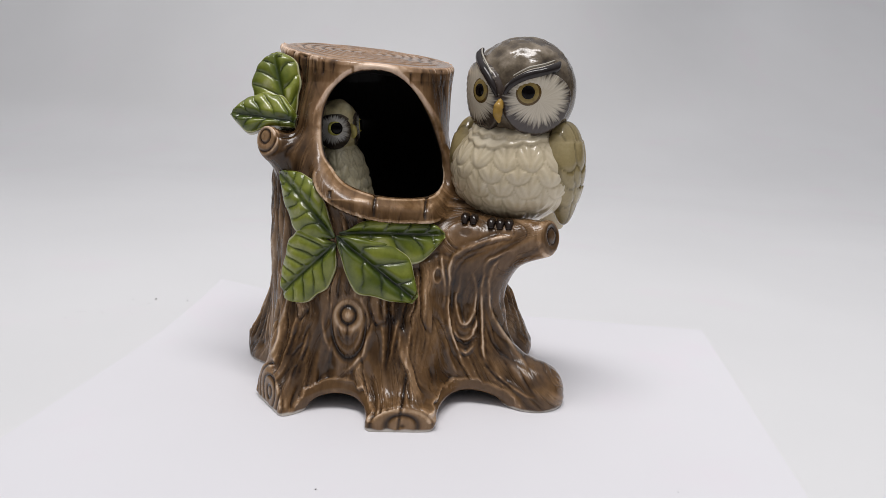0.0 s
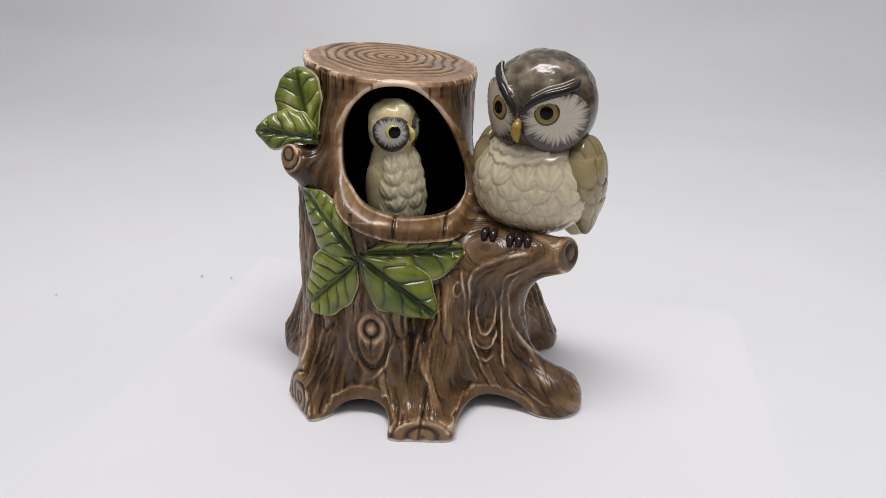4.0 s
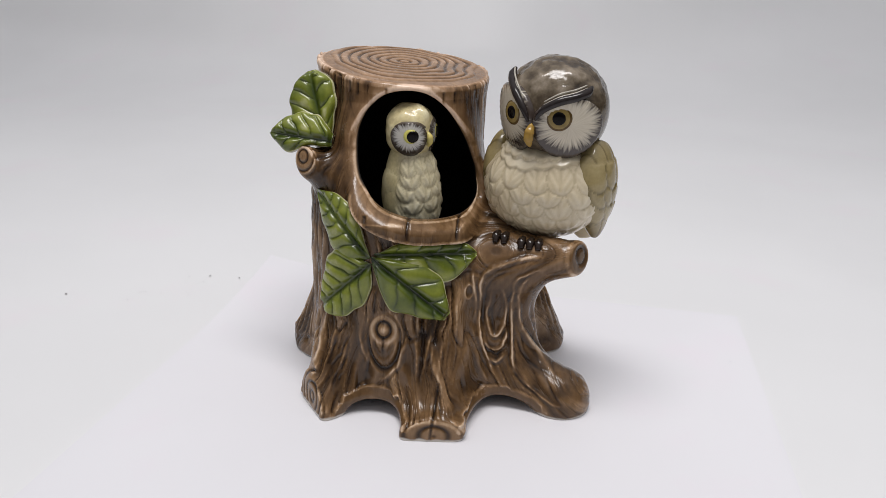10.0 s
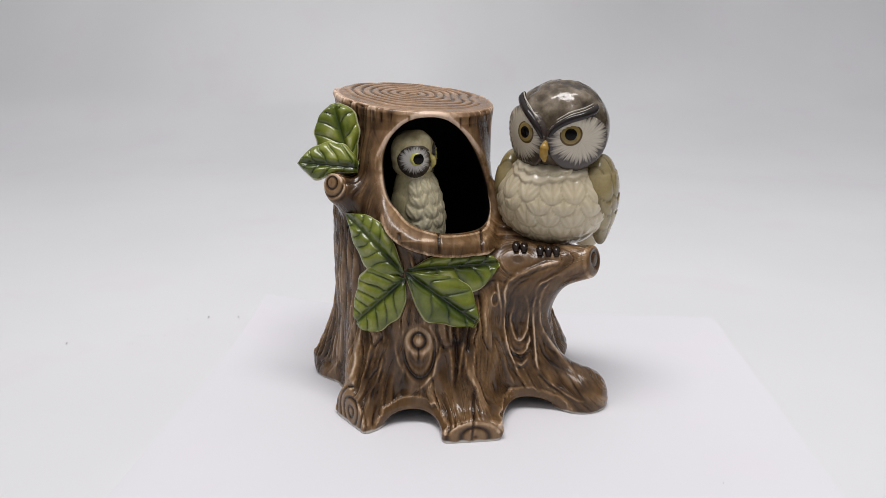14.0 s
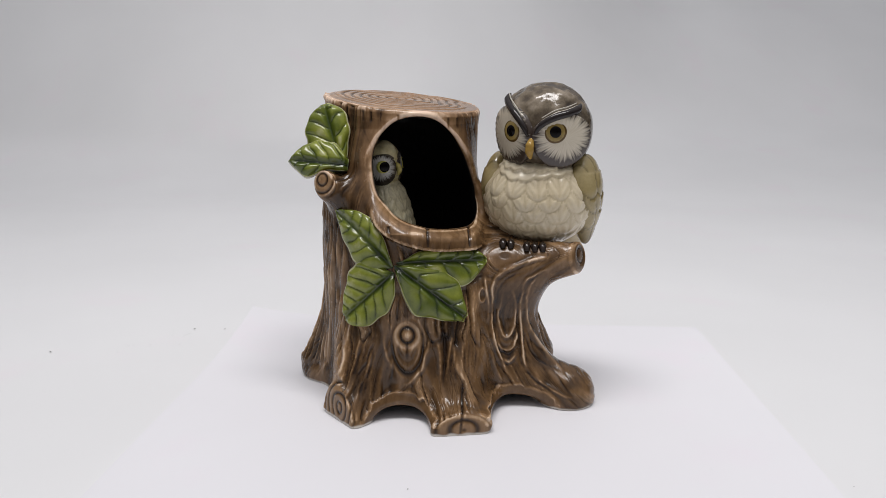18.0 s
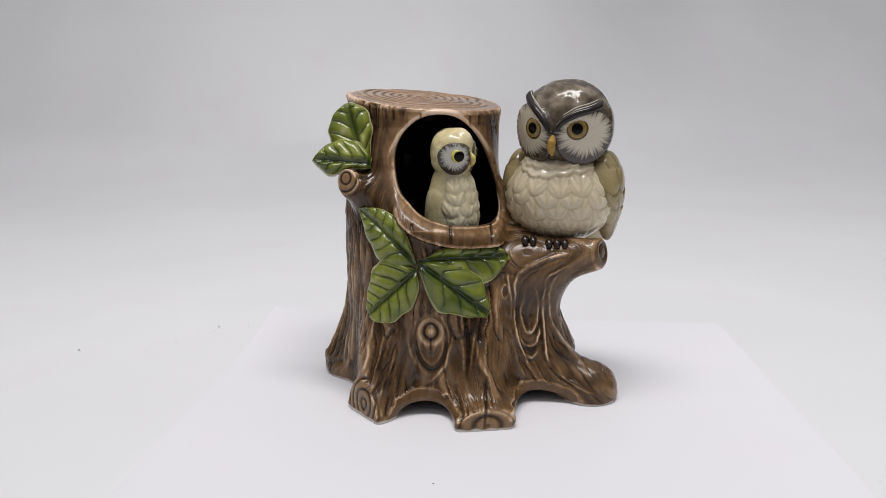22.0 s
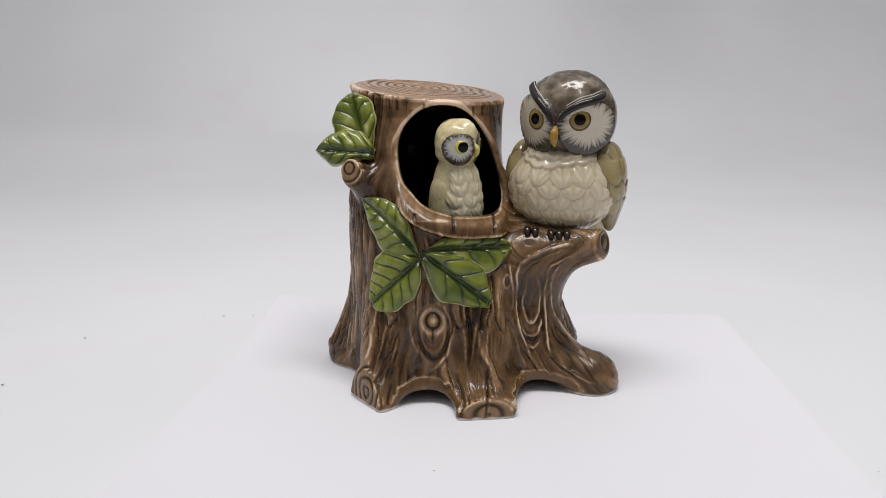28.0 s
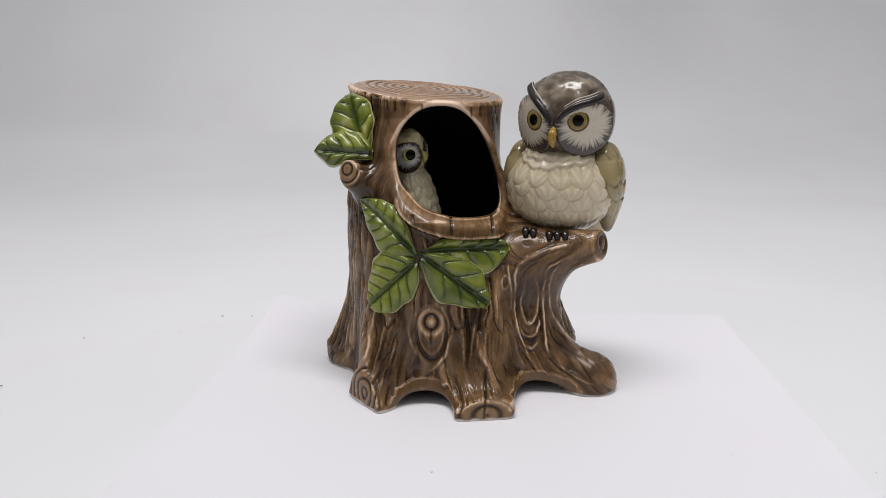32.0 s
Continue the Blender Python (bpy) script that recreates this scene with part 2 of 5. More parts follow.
def face_material(name, white, dark, edge):
    """White disc of feathers, with dark strokes that run in from its border."""
    m, nodes, links, bsdf = material(name)
    at = attribute(nodes, "disc")
    sep = nodes.new("ShaderNodeSeparateXYZ")
    links.new(at.outputs["Vector"], sep.inputs[0])
    n = nodes.new("ShaderNodeTexNoise")
    n.inputs["Scale"].default_value, n.inputs["Detail"].default_value = 13.0, 8.0
    squeeze = nodes.new("ShaderNodeVectorMath")
    squeeze.operation = "MULTIPLY"
    squeeze.inputs[1].default_value = (1, 1, 0.16)
    links.new(at.outputs["Vector"], squeeze.inputs[0])
    links.new(squeeze.outputs[0], n.inputs["Vector"])
    jag = math_node(nodes, links, "MULTIPLY", math_node(nodes, links, "SUBTRACT", n.outputs["Fac"], 0.5), 0.75)
    # more dark below and at the outer side than above
    rho = math_node(nodes, links, "ADD", sep.outputs["Z"], jag)
    rho = math_node(nodes, links, "ADD", rho, math_node(nodes, links, "MULTIPLY", sep.outputs["Y"], -0.15))
    r = ramp(nodes, [(edge - 0.12, white), (edge + 0.02, tuple(0.6 * a + 0.4 * b for a, b in zip(white, dark))), (edge + 0.16, dark)])
    links.new(rho, r.inputs["Fac"])
    n2 = nodes.new("ShaderNodeTexNoise")
    n2.inputs["Scale"].default_value, n2.inputs["Detail"].default_value = 16.0, 2.0
    links.new(squeeze.outputs[0], n2.inputs["Vector"])
    r2 = ramp(nodes, [(0.35, (0.90, 0.88, 0.84)), (0.6, (1.0, 1.0, 1.0))])
    links.new(n2.outputs["Fac"], r2.inputs["Fac"])
    links.new(mix_node(nodes, links, "MULTIPLY", 1.0, r.outputs["Color"], r2.outputs["Color"]), bsdf.inputs["Base Color"])
    bsdf.inputs["Roughness"].default_value, bsdf.inputs["Coat Weight"].default_value = 0.16, 0.4
    bump_node(nodes, links, n2.outputs["Fac"], 0.08, 0.0006, bsdf)
    return m


FACE = face_material("owl_face_glaze", (0.66, 0.595, 0.475), (0.055, 0.040, 0.032), 0.67)
FACE_CHICK = face_material("chick_face_glaze", (0.64, 0.62, 0.57), (0.060, 0.047, 0.037), 0.61)


def sheet_material(name, colour, rough, grain):
    m, nodes, links, bsdf = material(name)
    a, b = noise_node(nodes, links, 5.0, 3, 0.5), noise_node(nodes, links, grain, 3, 0.6)
    r = ramp(nodes, [(0.3, tuple(0.97 * c for c in colour)), (0.7, tuple(1.02 * c for c in colour))])
    links.new(a.outputs["Fac"], r.inputs["Fac"])
    # faint pink stains
    stain, blot = noise_node(nodes, links, 11.0, 5, 0.6), ramp(nodes, [(0.56, (0.0,) * 3), (0.74, (0.6,) * 3)])
    links.new(stain.outputs["Fac"], blot.inputs["Fac"])
    links.new(mix_node(nodes, links, "MULTIPLY", blot.outputs["Color"], r.outputs["Color"], (1.02, 0.955, 0.99)), bsdf.inputs["Base Color"])
    bsdf.inputs["Roughness"].default_value = rough
    bump_node(nodes, links, b.outputs["Fac"], 0.06, 0.0003, bsdf)
    return m


BOARD = sheet_material("white_vinyl_sweep", (0.775, 0.780, 0.785), 0.45, 900.0)
PAPER = sheet_material("white_paper", (0.765, 0.762, 0.790), 0.75, 1400.0)
SPECK = plain_glaze("dark_speck", (0.10, 0.09, 0.09), 0.6)


# ---- mesh helpers ----
def mesh_object(name, verts, faces, mat, parent=None, label="", smooth=True, attrs=None):
    me = bpy.data.meshes.new(name)
    if isinstance(faces, np.ndarray):
        me.vertices.add(len(verts))
        me.vertices.foreach_set("co", np.asarray(verts, np.float32).ravel())
        me.loops.add(faces.size)
        me.loops.foreach_set("vertex_index", faces.astype(np.int32).ravel())
        me.polygons.add(len(faces))
        me.polygons.foreach_set("loop_start", np.arange(0, faces.size, faces.shape[1], dtype=np.int32))
        me.update(calc_edges=True)
        me.validate()
    else:
        me.from_pydata(np.asarray(verts, float).tolist(), [], [tuple(int(i) for i in f) for f in faces])
    if smooth:
        me.shade_smooth()
    else:
        me.shade_flat()
    for key, values in (attrs or {}).items():
        values = np.asarray(values, np.float32)
        a = me.attributes.new(key, "FLOAT" if values.ndim == 1 else "FLOAT_VECTOR", "POINT")
        a.data.foreach_set("value" if values.ndim == 1 else "vector", values.ravel())
    for one in mat if isinstance(mat, (list, tuple)) else (mat,):
        me.materials.append(one)
    ob = new(name, me)
    ob.parent = parent
    if label:
        tagged(ob, label)
    return ob


def grid_faces(n, m, wrap=False):
    """Quads of a grid of n rows of m vertices; wrap joins the last column to the first."""
    i, j = np.meshgrid(np.arange(n - 1), np.arange(m if wrap else m - 1), indexing="ij")
    k = (j + 1) % m
    return np.stack([i * m + j, i * m + k, (i + 1) * m + k, (i + 1) * m + j], -1).reshape(-1, 4)


def hash3(i, j, k):
    h = (i.astype(np.int64) * 374761393 + j.astype(np.int64) * 668265263 + k.astype(np.int64) * 2147483647) & 0xFFFFFFFF
    h = ((h ^ (h >> 13)) * 1274126177) & 0xFFFFFFFF
    return ((h ^ (h >> 16)) & 0xFFFF) / 65535.0


def vnoise(x, y, z):
    """Smooth value noise, 0 to 1."""
    i, j, k = np.floor(x), np.floor(y), np.floor(z)
    u, v, w = (t * t * t * (t * (t * 6 - 15) + 10) for t in (x - i, y - j, z - k))
    out = 0
    for a in (0, 1):
        for b in (0, 1):
            for c in (0, 1):
                out = out + hash3(i + a, j + b, k + c) * (u if a else 1 - u) * (v if b else 1 - v) * (w if c else 1 - w)
    return out


def step(a, b, x):
    t = np.clip((x - a) / (b - a), 0, 1)
    return t * t * (3 - 2 * t)


def smin(a, b, k):
    h = np.clip(0.5 + 0.5 * (b - a) / k, 0, 1)
    return b + (a - b) * h - k * h * (1 - h)


def smax(a, b, k):
    return -smin(-a, -b, k)


def capsule(x, y, z, a, b, ra, rb):
    d = np.subtract(b, a)
    t = np.clip(((x - a[0]) * d[0] + (y - a[1]) * d[1] + (z - a[2]) * d[2]) / (d @ d), 0, 1)
    return np.sqrt((x - a[0] - t * d[0]) ** 2 + (y - a[1] - t * d[1]) ** 2 + (z - a[2] - t * d[2]) ** 2) - (ra + (rb - ra) * t)


def plane(x, y, z, at, n):
    n = np.array(n) / np.linalg.norm(n)
    return (x - at[0]) * n[0] + (y - at[1]) * n[1] + (z - at[2]) * n[2]


def surface_net(field, lo, h):
    """Vertices and quads of the zero surface of a field sampled on a grid."""
    inside = field < 0
    n = np.array(field.shape) - 1
    corner = [(a, b, c) for a in (0, 1) for b in (0, 1) for c in (0, 1)]
    total = sum(inside[a:a + n[0], b:b + n[1], c:c + n[2]].astype(np.int8) for a, b, c in corner)
    cells = np.argwhere((total > 0) & (total < 8))
    index = np.full(n, -1, np.int64)
    index[tuple(cells.T)] = np.arange(len(cells))
    value = {q: field[cells[:, 0] + q[0], cells[:, 1] + q[1], cells[:, 2] + q[2]] for q in corner}
    where, count = np.zeros((len(cells), 3)), np.zeros(len(cells))
    for p in corner:
        for axis in range(3):
            if p[axis] == 0:
                q = tuple(1 if i == axis else p[i] for i in range(3))
                a, b = value[p], value[q]
                cross = (a < 0) != (b < 0)
                t = np.where(cross, a / np.where(cross, a - b, 1), 0)
                spot = np.array(p, float)[None, :].repeat(len(cells), 0)
                spot[:, axis] = t
                where += spot * cross[:, None]
                count += cross
    verts = (cells + where / count[:, None]) * h + np.array(lo)
    quads = []
    for axis in range(3):
        u, v = (axis + 1) % 3, (axis + 2) % 3
        size = [slice(0, s) for s in field.shape]
        size[axis] = slice(0, field.shape[axis] - 1)
        nxt = [slice(0, s) for s in field.shape]
        nxt[axis] = slice(1, field.shape[axis])
        edge = np.argwhere(inside[tuple(size)] != inside[tuple(nxt)])
        edge = edge[(edge[:, u] > 0) & (edge[:, v] > 0) & (edge[:, u] < n[u]) & (edge[:, v] < n[v])]
        flip = inside[tuple(edge.T)]
        ring = []
        for du, dv in ((-1, -1), (0, -1), (0, 0), (-1, 0)):
            c = edge.copy()
            c[:, u] += du
            c[:, v] += dv
            ring.append(index[tuple(c.T)])
        ring = np.stack(ring, 1)
        quads.append(np.where(flip[:, None], ring, ring[:, ::-1]))
    return verts, np.concatenate(quads)


def subdivide(verts, quads):
    """Each quad cut in four."""
    nv, nq = len(verts), len(quads)
    pairs = np.sort(np.stack([quads, np.roll(quads, -1, 1)], -1).reshape(-1, 2), 1)
    key, back = np.unique(pairs[:, 0] * nv + pairs[:, 1], return_inverse=True)
    mids = 0.5 * (verts[key // nv] + verts[key % nv])
    mid, heart = nv + back.reshape(nq, 4), nv + len(key) + np.arange(nq)
    faces = [np.stack([quads[:, k], mid[:, k], heart, mid[:, k - 1]], 1) for k in range(4)]
    return np.concatenate([verts, mids, verts[quads].mean(1)]), np.concatenate(faces)


def crest(verts, normals, quads):
    """Curvature of a fine mesh, in 1/m: above 0 on crests, below 0 in hollows."""
    total, length = np.zeros((len(verts), 3)), np.zeros(len(verts))
    for k in range(4):
        for a, b in ((quads[:, k], quads[:, k - 1]), (quads[:, k - 1], quads[:, k])):
            e = verts[b] - verts[a]
            for axis in range(3):
                total[:, axis] += np.bincount(a, e[:, axis], len(verts))
            length += np.bincount(a, (e ** 2).sum(1), len(verts))
    c = -2 * (total * normals).sum(1) / np.maximum(length, 1e-12)
    for _ in range(2):
        mean = c[quads].mean(1)
        c = sum(np.bincount(quads[:, k], mean, len(verts)) for k in range(4)) / np.maximum(np.bincount(quads.ravel(), minlength=len(verts)), 1)
    return c


def gradient(f, p, e=2e-4):
    g = np.stack([f(*(p + e * d).T) - f(*(p - e * d).T) for d in np.eye(3)], 1)
    return g / np.maximum(np.linalg.norm(g, axis=1, keepdims=True), 1e-9)


# ---- the table and its sweep ----
def build_sweep():
    """Vinyl sheet: flat on the table, rising in a slack curve behind, leaning back above it."""
    xs = np.linspace(-1.3, 1.3, 53)
    columns = []
    for x in xs:
        fold = 0.072 + 0.07 * step(0.0, 0.6, x) + 0.02 * step(-0.2, -0.8, x)
        steep = 65 - 24 * step(0.15, 0.62, x) - 3 * step(-0.2, -0.8, x)
        start = 0.67 - 0.22 * float(step(0.10, 0.65, x)) - 0.05 * float(step(-0.10, -0.60, x))
        y, z, line = start, 0.0, [(-1.4, 0.0), (-0.7, 0.0), (-0.2, 0.0), (0.2, 0.0), (start, 0.0)]
        for _ in range(120):
            rise = float(step(-0.012, fold, z)) ** 1.3
            back = float(step(fold, fold + 0.22, z))
            a = radians(4 + (steep - 4) * rise - 8 * back)
            y, z = y + 0.011 * math.cos(a), z + 0.011 * math.sin(a)
            line.append((y, z))
        columns.append(line)
    n = len(columns[0])
    verts = [(x, columns[i][j][0], columns[i][j][1]) for j in range(n) for i, x in enumerate(xs)]
    sweep = mesh_object("backdrop_sweep", verts, grid_faces(n, len(xs)), BOARD)
    under = sweep.modifiers.new("thickness", "SOLIDIFY")
    under.thickness, under.offset = 0.003, -1.0
    tagged(sweep, "seamless white vinyl sheet curving up behind the figurine", "backdrop", kind="structure")


def build_paper():
    # a tabloid sheet, one far corner curled up
    nx, ny, wide, long = 44, 60, 0.279, 0.432
    verts = []
    for j in range(ny + 1):
        for i in range(nx + 1):
            x, y = (i / nx) * wide, -(1 - j / ny) * long
            into = max(0.0, 0.075 - (x + abs(y)) * 0.72)
            verts.append((x, y, 0.0004 + 1.55 * into ** 2 + 0.00012 * math.sin(x * 23 + y * 31) ** 2))
    sheet = mesh_object("paper_sheet", verts, grid_faces(ny + 1, nx + 1), PAPER, smooth=False)
    sheet.matrix_basis = PAPER_POSE
    thick = sheet.modifiers.new("thickness", "SOLIDIFY")
    thick.thickness, thick.offset = 0.00012, -1.0
    tagged(sheet, "plain white paper sheet lying under the figurine", "paper")


PAPER_POSE = pose(-0.1007, 0.1010, 0.0001, 0, 0, -6.6)


def build_specks():
    """Dust and scuff marks on the table and the paper."""
    verts, faces = [], []
    rnd = random.Random(4)
    spots = [(-0.2034, 0.0454, 0.0006), (-0.2148, -0.0231, 0.0006), (-0.1334, 0.0833, 0.0006), (-0.1149, 0.0824, 0.0004), (-0.1658, 0.0427, 0.0003),
             (0.1611, -0.1239, 0.0002), (0.1585, 0.0133, 0.0002), (0.1127, -0.1077, 0.0002), (-0.0065, -0.1158, 0.0003)]
    spots += [(-0.150 + rnd.uniform(-0.02, 0.02), 0.070 + rnd.uniform(-0.02, 0.02), rnd.uniform(0.00015, 0.0003)) for _ in range(14)]
    for x, y, r in spots:
        at, n = len(verts), 9
        turn, long = rnd.uniform(0, 3), rnd.uniform(1.0, 1.9)
        for k in range(n):
            a, q = 2 * math.pi * k / n, rnd.uniform(0.7, 1.1)
            u, v = r * q * long * math.cos(a), r * q * math.sin(a)
            verts.append((x + u * math.cos(turn) - v * math.sin(turn), y + u * math.sin(turn) + v * math.cos(turn), 0.0007))
        verts.append((x, y, 0.0007 + 0.35 * r))
        faces += [(at + k, at + (k + 1) % n, at + n) for k in range(n)]
    tagged(mesh_object("dust_specks", verts, faces, SPECK), "tiny dark dust specks on the white table", "dust", kind="stuff")


# ---- the stump ----
Z_ROWS = (-0.01, 0.0, 0.015, 0.03, 0.06, 0.085, 0.11, 0.128, 0.145)
CX = (0.008, 0.008, 0.006, 0.003, -0.004, -0.006, -0.006, -0.0048, -0.0048)
CY = (-0.004, -0.004, -0.004, -0.003, -0.002, 0.002, 0.008, 0.0085, 0.0085)
RX = (0.054, 0.053, 0.050, 0.047, 0.041, 0.039, 0.0372, 0.0366, 0.0388)
RY = (0.053, 0.053, 0.051, 0.050, 0.0475, 0.0500, 0.0415, 0.0350, 0.0330)
HOLE_HEART = (0.0048, 0.1080)
HOLE = ((-0.0190, 0.1120), (-0.0170, 0.1010), (-0.0100, 0.0915), (0.0018, 0.0866), (0.0150, 0.0844), (0.0262, 0.0843), (0.0298, 0.0895), (0.0268, 0.1010),
        (0.0218, 0.1150), (0.0156, 0.1262), (0.0080, 0.1322), (-0.0010, 0.1334), (-0.0090, 0.1314), (-0.0150, 0.1262), (-0.0182, 0.1195))
KNOT, PIT, ROOT_PIT = (-0.0051, -0.052, 0.0362), (0.0119, -0.0547, 0.0383), (0.0690, -0.0495, 0.0122)
END_L, END_M, END_BRANCH, END_STUB = (-0.0355, -0.0545, 0.007), (0.0185, -0.0726, 0.003), (0.0745, -0.0385, 0.0718), (-0.0425, -0.0290, 0.1058)
NORMAL_L, NORMAL_M, NORMAL_BRANCH, NORMAL_STUB = (-0.82, -0.57, 0.10), (0.06, -1.0, 0.12), (0.80, -0.58, 0.18), (-0.55, -0.80, 0.18)


ARCHES = ((-0.0085, -0.060, 0.0125, 0.032, 0.0068), (0.0440, -0.056, 0.0150, 0.034, 0.0062), (0.046, 0.05, 0.014, 0.03, 0.010))


def top_height(x, y):
    return 0.1404 - 0.088 * (x + 0.005) + 0.112 * (y - 0.012)


def hole_radius():
    """Radius of the nest hole about its heart, by angle: a smooth closed curve through HOLE."""
    p = np.array(HOLE)
    t = np.linspace(0, 1, 16, endpoint=False)[:, None, None]
    a, b, c, d = np.roll(p, 1, 0)[None], p[None], np.roll(p, -1, 0)[None], np.roll(p, -2, 0)[None]
    line = (0.5 * (2 * b + (c - a) * t + (2 * a - 5 * b + 4 * c - d) * t ** 2 + (3 * b - a - 3 * c + d) * t ** 3)).reshape(-1, 2) - np.array(HOLE_HEART)
    angle, radius = np.arctan2(line[:, 1], line[:, 0]), np.hypot(line[:, 0], line[:, 1])
    way = np.argsort(angle)
    even = np.linspace(-math.pi, math.pi, 361)
    r = np.interp(even, angle[way], radius[way], period=2 * math.pi)
    for _ in range(6):
        r[1:-1] = 0.25 * r[:-2] + 0.5 * r[1:-1] + 0.25 * r[2:]
    return even, r, np.sqrt(1 + (np.gradient(r, even) / r) ** 2)


HOLE_ANGLE, HOLE_R, HOLE_SLANT = hole_radius()


def hole_outline(x, z):
    """Distance to the outline of the nest hole, seen from the front."""
    dx, dz = x - HOLE_HEART[0], z - HOLE_HEART[1]
    angle = np.arctan2(dz, dx)
    return (np.hypot(dx, dz) - np.interp(angle, HOLE_ANGLE, HOLE_R)) / np.interp(angle, HOLE_ANGLE, HOLE_SLANT)


def core(x, y, z):
    cx, cy, rx, ry = (np.interp(z, Z_ROWS, row) for row in (CX, CY, RX, RY))
    q = np.sqrt(((x - cx) / rx) ** 2 + ((y - cy) / ry) ** 2)
    return (q - 1) * np.sqrt(rx * ry)


def solid_stump(x, y, z):
    """The outside of the stump, with roots, branch and stub."""
    f = core(x, y, z)
    f = smax(f, z - top_height(x, y), 0.0025)
    f = smin(f, capsule(x, y, z, (-0.016, -0.024, 0.055), (-0.0265, -0.0405, 0.020), 0.015, 0.0115), 0.010)
    f = smin(f, capsule(x, y, z, (0.016, -0.028, 0.048), (0.0180, -0.0490, 0.014), 0.015, 0.0125), 0.010)
    # toes with sawn ends
    toes = (
        ((-0.020, -0.041, 0.002), (-0.044, -0.0605, 0.0015), 0.0140, 0.0122, END_L, NORMAL_L, 1.05),
        ((0.0175, -0.044, 0.000), (0.0186, -0.084, -0.001), 0.0160, 0.0152, END_M, NORMAL_M, 1.40),
    )
    for a, b, ra, rb, end, normal, flat in toes:
        limb = capsule(x, y, z * flat, (a[0], a[1], a[2] * flat), (b[0], b[1], b[2] * flat), ra, rb)
        f = smin(f, smax(limb, plane(x, y, z, end, normal), 0.0032), 0.012)
    f = smin(f, capsule(x, y, z, (0.038, -0.022, 0.044), (0.0520, -0.0305, 0.015), 0.0115, 0.0110), 0.011)
    f = smin(f, capsule(x, y, z, (0.050, -0.0290, 0.010), (0.0705, -0.0370, 0.0045), 0.0120, 0.0138), 0.010)
    f = smin(f, capsule(x, y, z, (0.0492, -0.025, 0.058), (0.0455, -0.027, 0.030), 0.009, 0.010), 0.010)
    f = smin(f, capsule(x, y, z, (0.040, -0.010, 0.062), (0.048, -0.006, 0.016), 0.011, 0.011), 0.010)
    f = smin(f, capsule(x, y, z, (-0.022, 0.004, 0.05), (-0.047, 0.004, 0.006), 0.013, 0.0120), 0.012)
    f = smin(f, capsule(x, y, z, (0.036, 0.016, 0.065), (0.065, 0.020, 0.005), 0.012, 0.0110), 0.012)
    f = smin(f, capsule(x, y, z, (0.010, 0.030, 0.05), (0.012, 0.052, 0.006), 0.014, 0.0130), 0.012)
    branch = smin(capsule(x, y, z, (0.012, -0.016, 0.058), (0.045, -0.028, 0.0625), 0.018, 0.0120),
                  capsule(x, y, z, (0.045, -0.028, 0.0640), (0.084, -0.043, 0.0736), 0.0118, 0.0058), 0.008)
    f = smin(f, smax(branch, plane(x, y, z, END_BRANCH, NORMAL_BRANCH), 0.002), 0.014)
    f = smin(f, capsule(x, y, z, (0.026, -0.008, 0.066), (0.040, -0.014, 0.0755), 0.012, 0.0070), 0.008)
    f = smin(f, capsule(x, y, z, (0.029, -0.006, 0.074), (0.0325, -0.004, 0.095), 0.0085, 0.004), 0.006)
    stub = capsule(x, y, z, (-0.020, -0.012, 0.088), (-0.0450, -0.0320, 0.1068), 0.0125, 0.0054)
    f = smin(f, smax(stub, plane(x, y, z, END_STUB, NORMAL_STUB), 0.002), 0.007)
    return f


def stump(x, y, z):
    f = solid_stump(x, y, z)
    top = top_height(x, y)
    low, outline = step(0.100, 0.088, z), hole_outline(x, z)
    wide = 0.0064 + 0.0026 * low
    frame_of_hole = step(wide + 0.0026 - 0.0016 * low, wide - 0.0026 + 0.0016 * low, outline) * step(0.008, -0.006, y)
    f = f - (0.0004 + 0.0042 * low * step(0.0325, 0.025, x) * step(-0.027, -0.019, x)) * frame_of_hole
    hollow = smax(smax(core(x, y, z) + 0.0035, 0.060 - z, 0.004), z - top + 0.007, 0.004)
    # the hole is bevelled: wider at the face of its frame
    bevel = 0.0004 + 0.0028 * step(0.130, 0.112, z)
    hole = smax(outline - bevel + bevel / 0.0036 * np.clip(-f, 0, 0.0036), y, 0.001)
    f = smax(f, -smin(hollow, hole, 0.002), 0.0016)
    # arches between the roots
    for cx, cy, rx, ry, rz in ARCHES:
        q = np.sqrt(((x - cx) / rx) ** 2 + ((y - cy) / ry) ** 2 + (z / rz) ** 2)
        f = smax(f, -(q - 1) * rz, 0.003)
    # hollow foot
    q = np.sqrt(((x - 0.006) / 0.043) ** 2 + ((y + 0.006) / 0.043) ** 2 + (z / 0.036) ** 2)
    f = smax(f, -(q - 1) * 0.034, 0.002)
    return smax(f, -z, 0.0012)


def rings(p, at, normal, pitch, wobble, tall=1.0, first=0.55):
    """Growth rings of a sawn end: a wave of the distance from its heart."""
    n = np.array(normal) / np.linalg.norm(normal)
    o = p - np.array(at)
    off = o @ n
    r = np.linalg.norm((o - off[:, None] * n) * (1, 1, tall), axis=1)
    r = r + wobble * (vnoise(o[:, 0] * 90 + 7, o[:, 1] * 90 + 3, o[:, 2] * 90) - 0.5)
    return r, off, 1 - 2 * np.exp(-((((r / pitch - first + 0.5) % 1.0) - 0.5) / 0.17) ** 2)


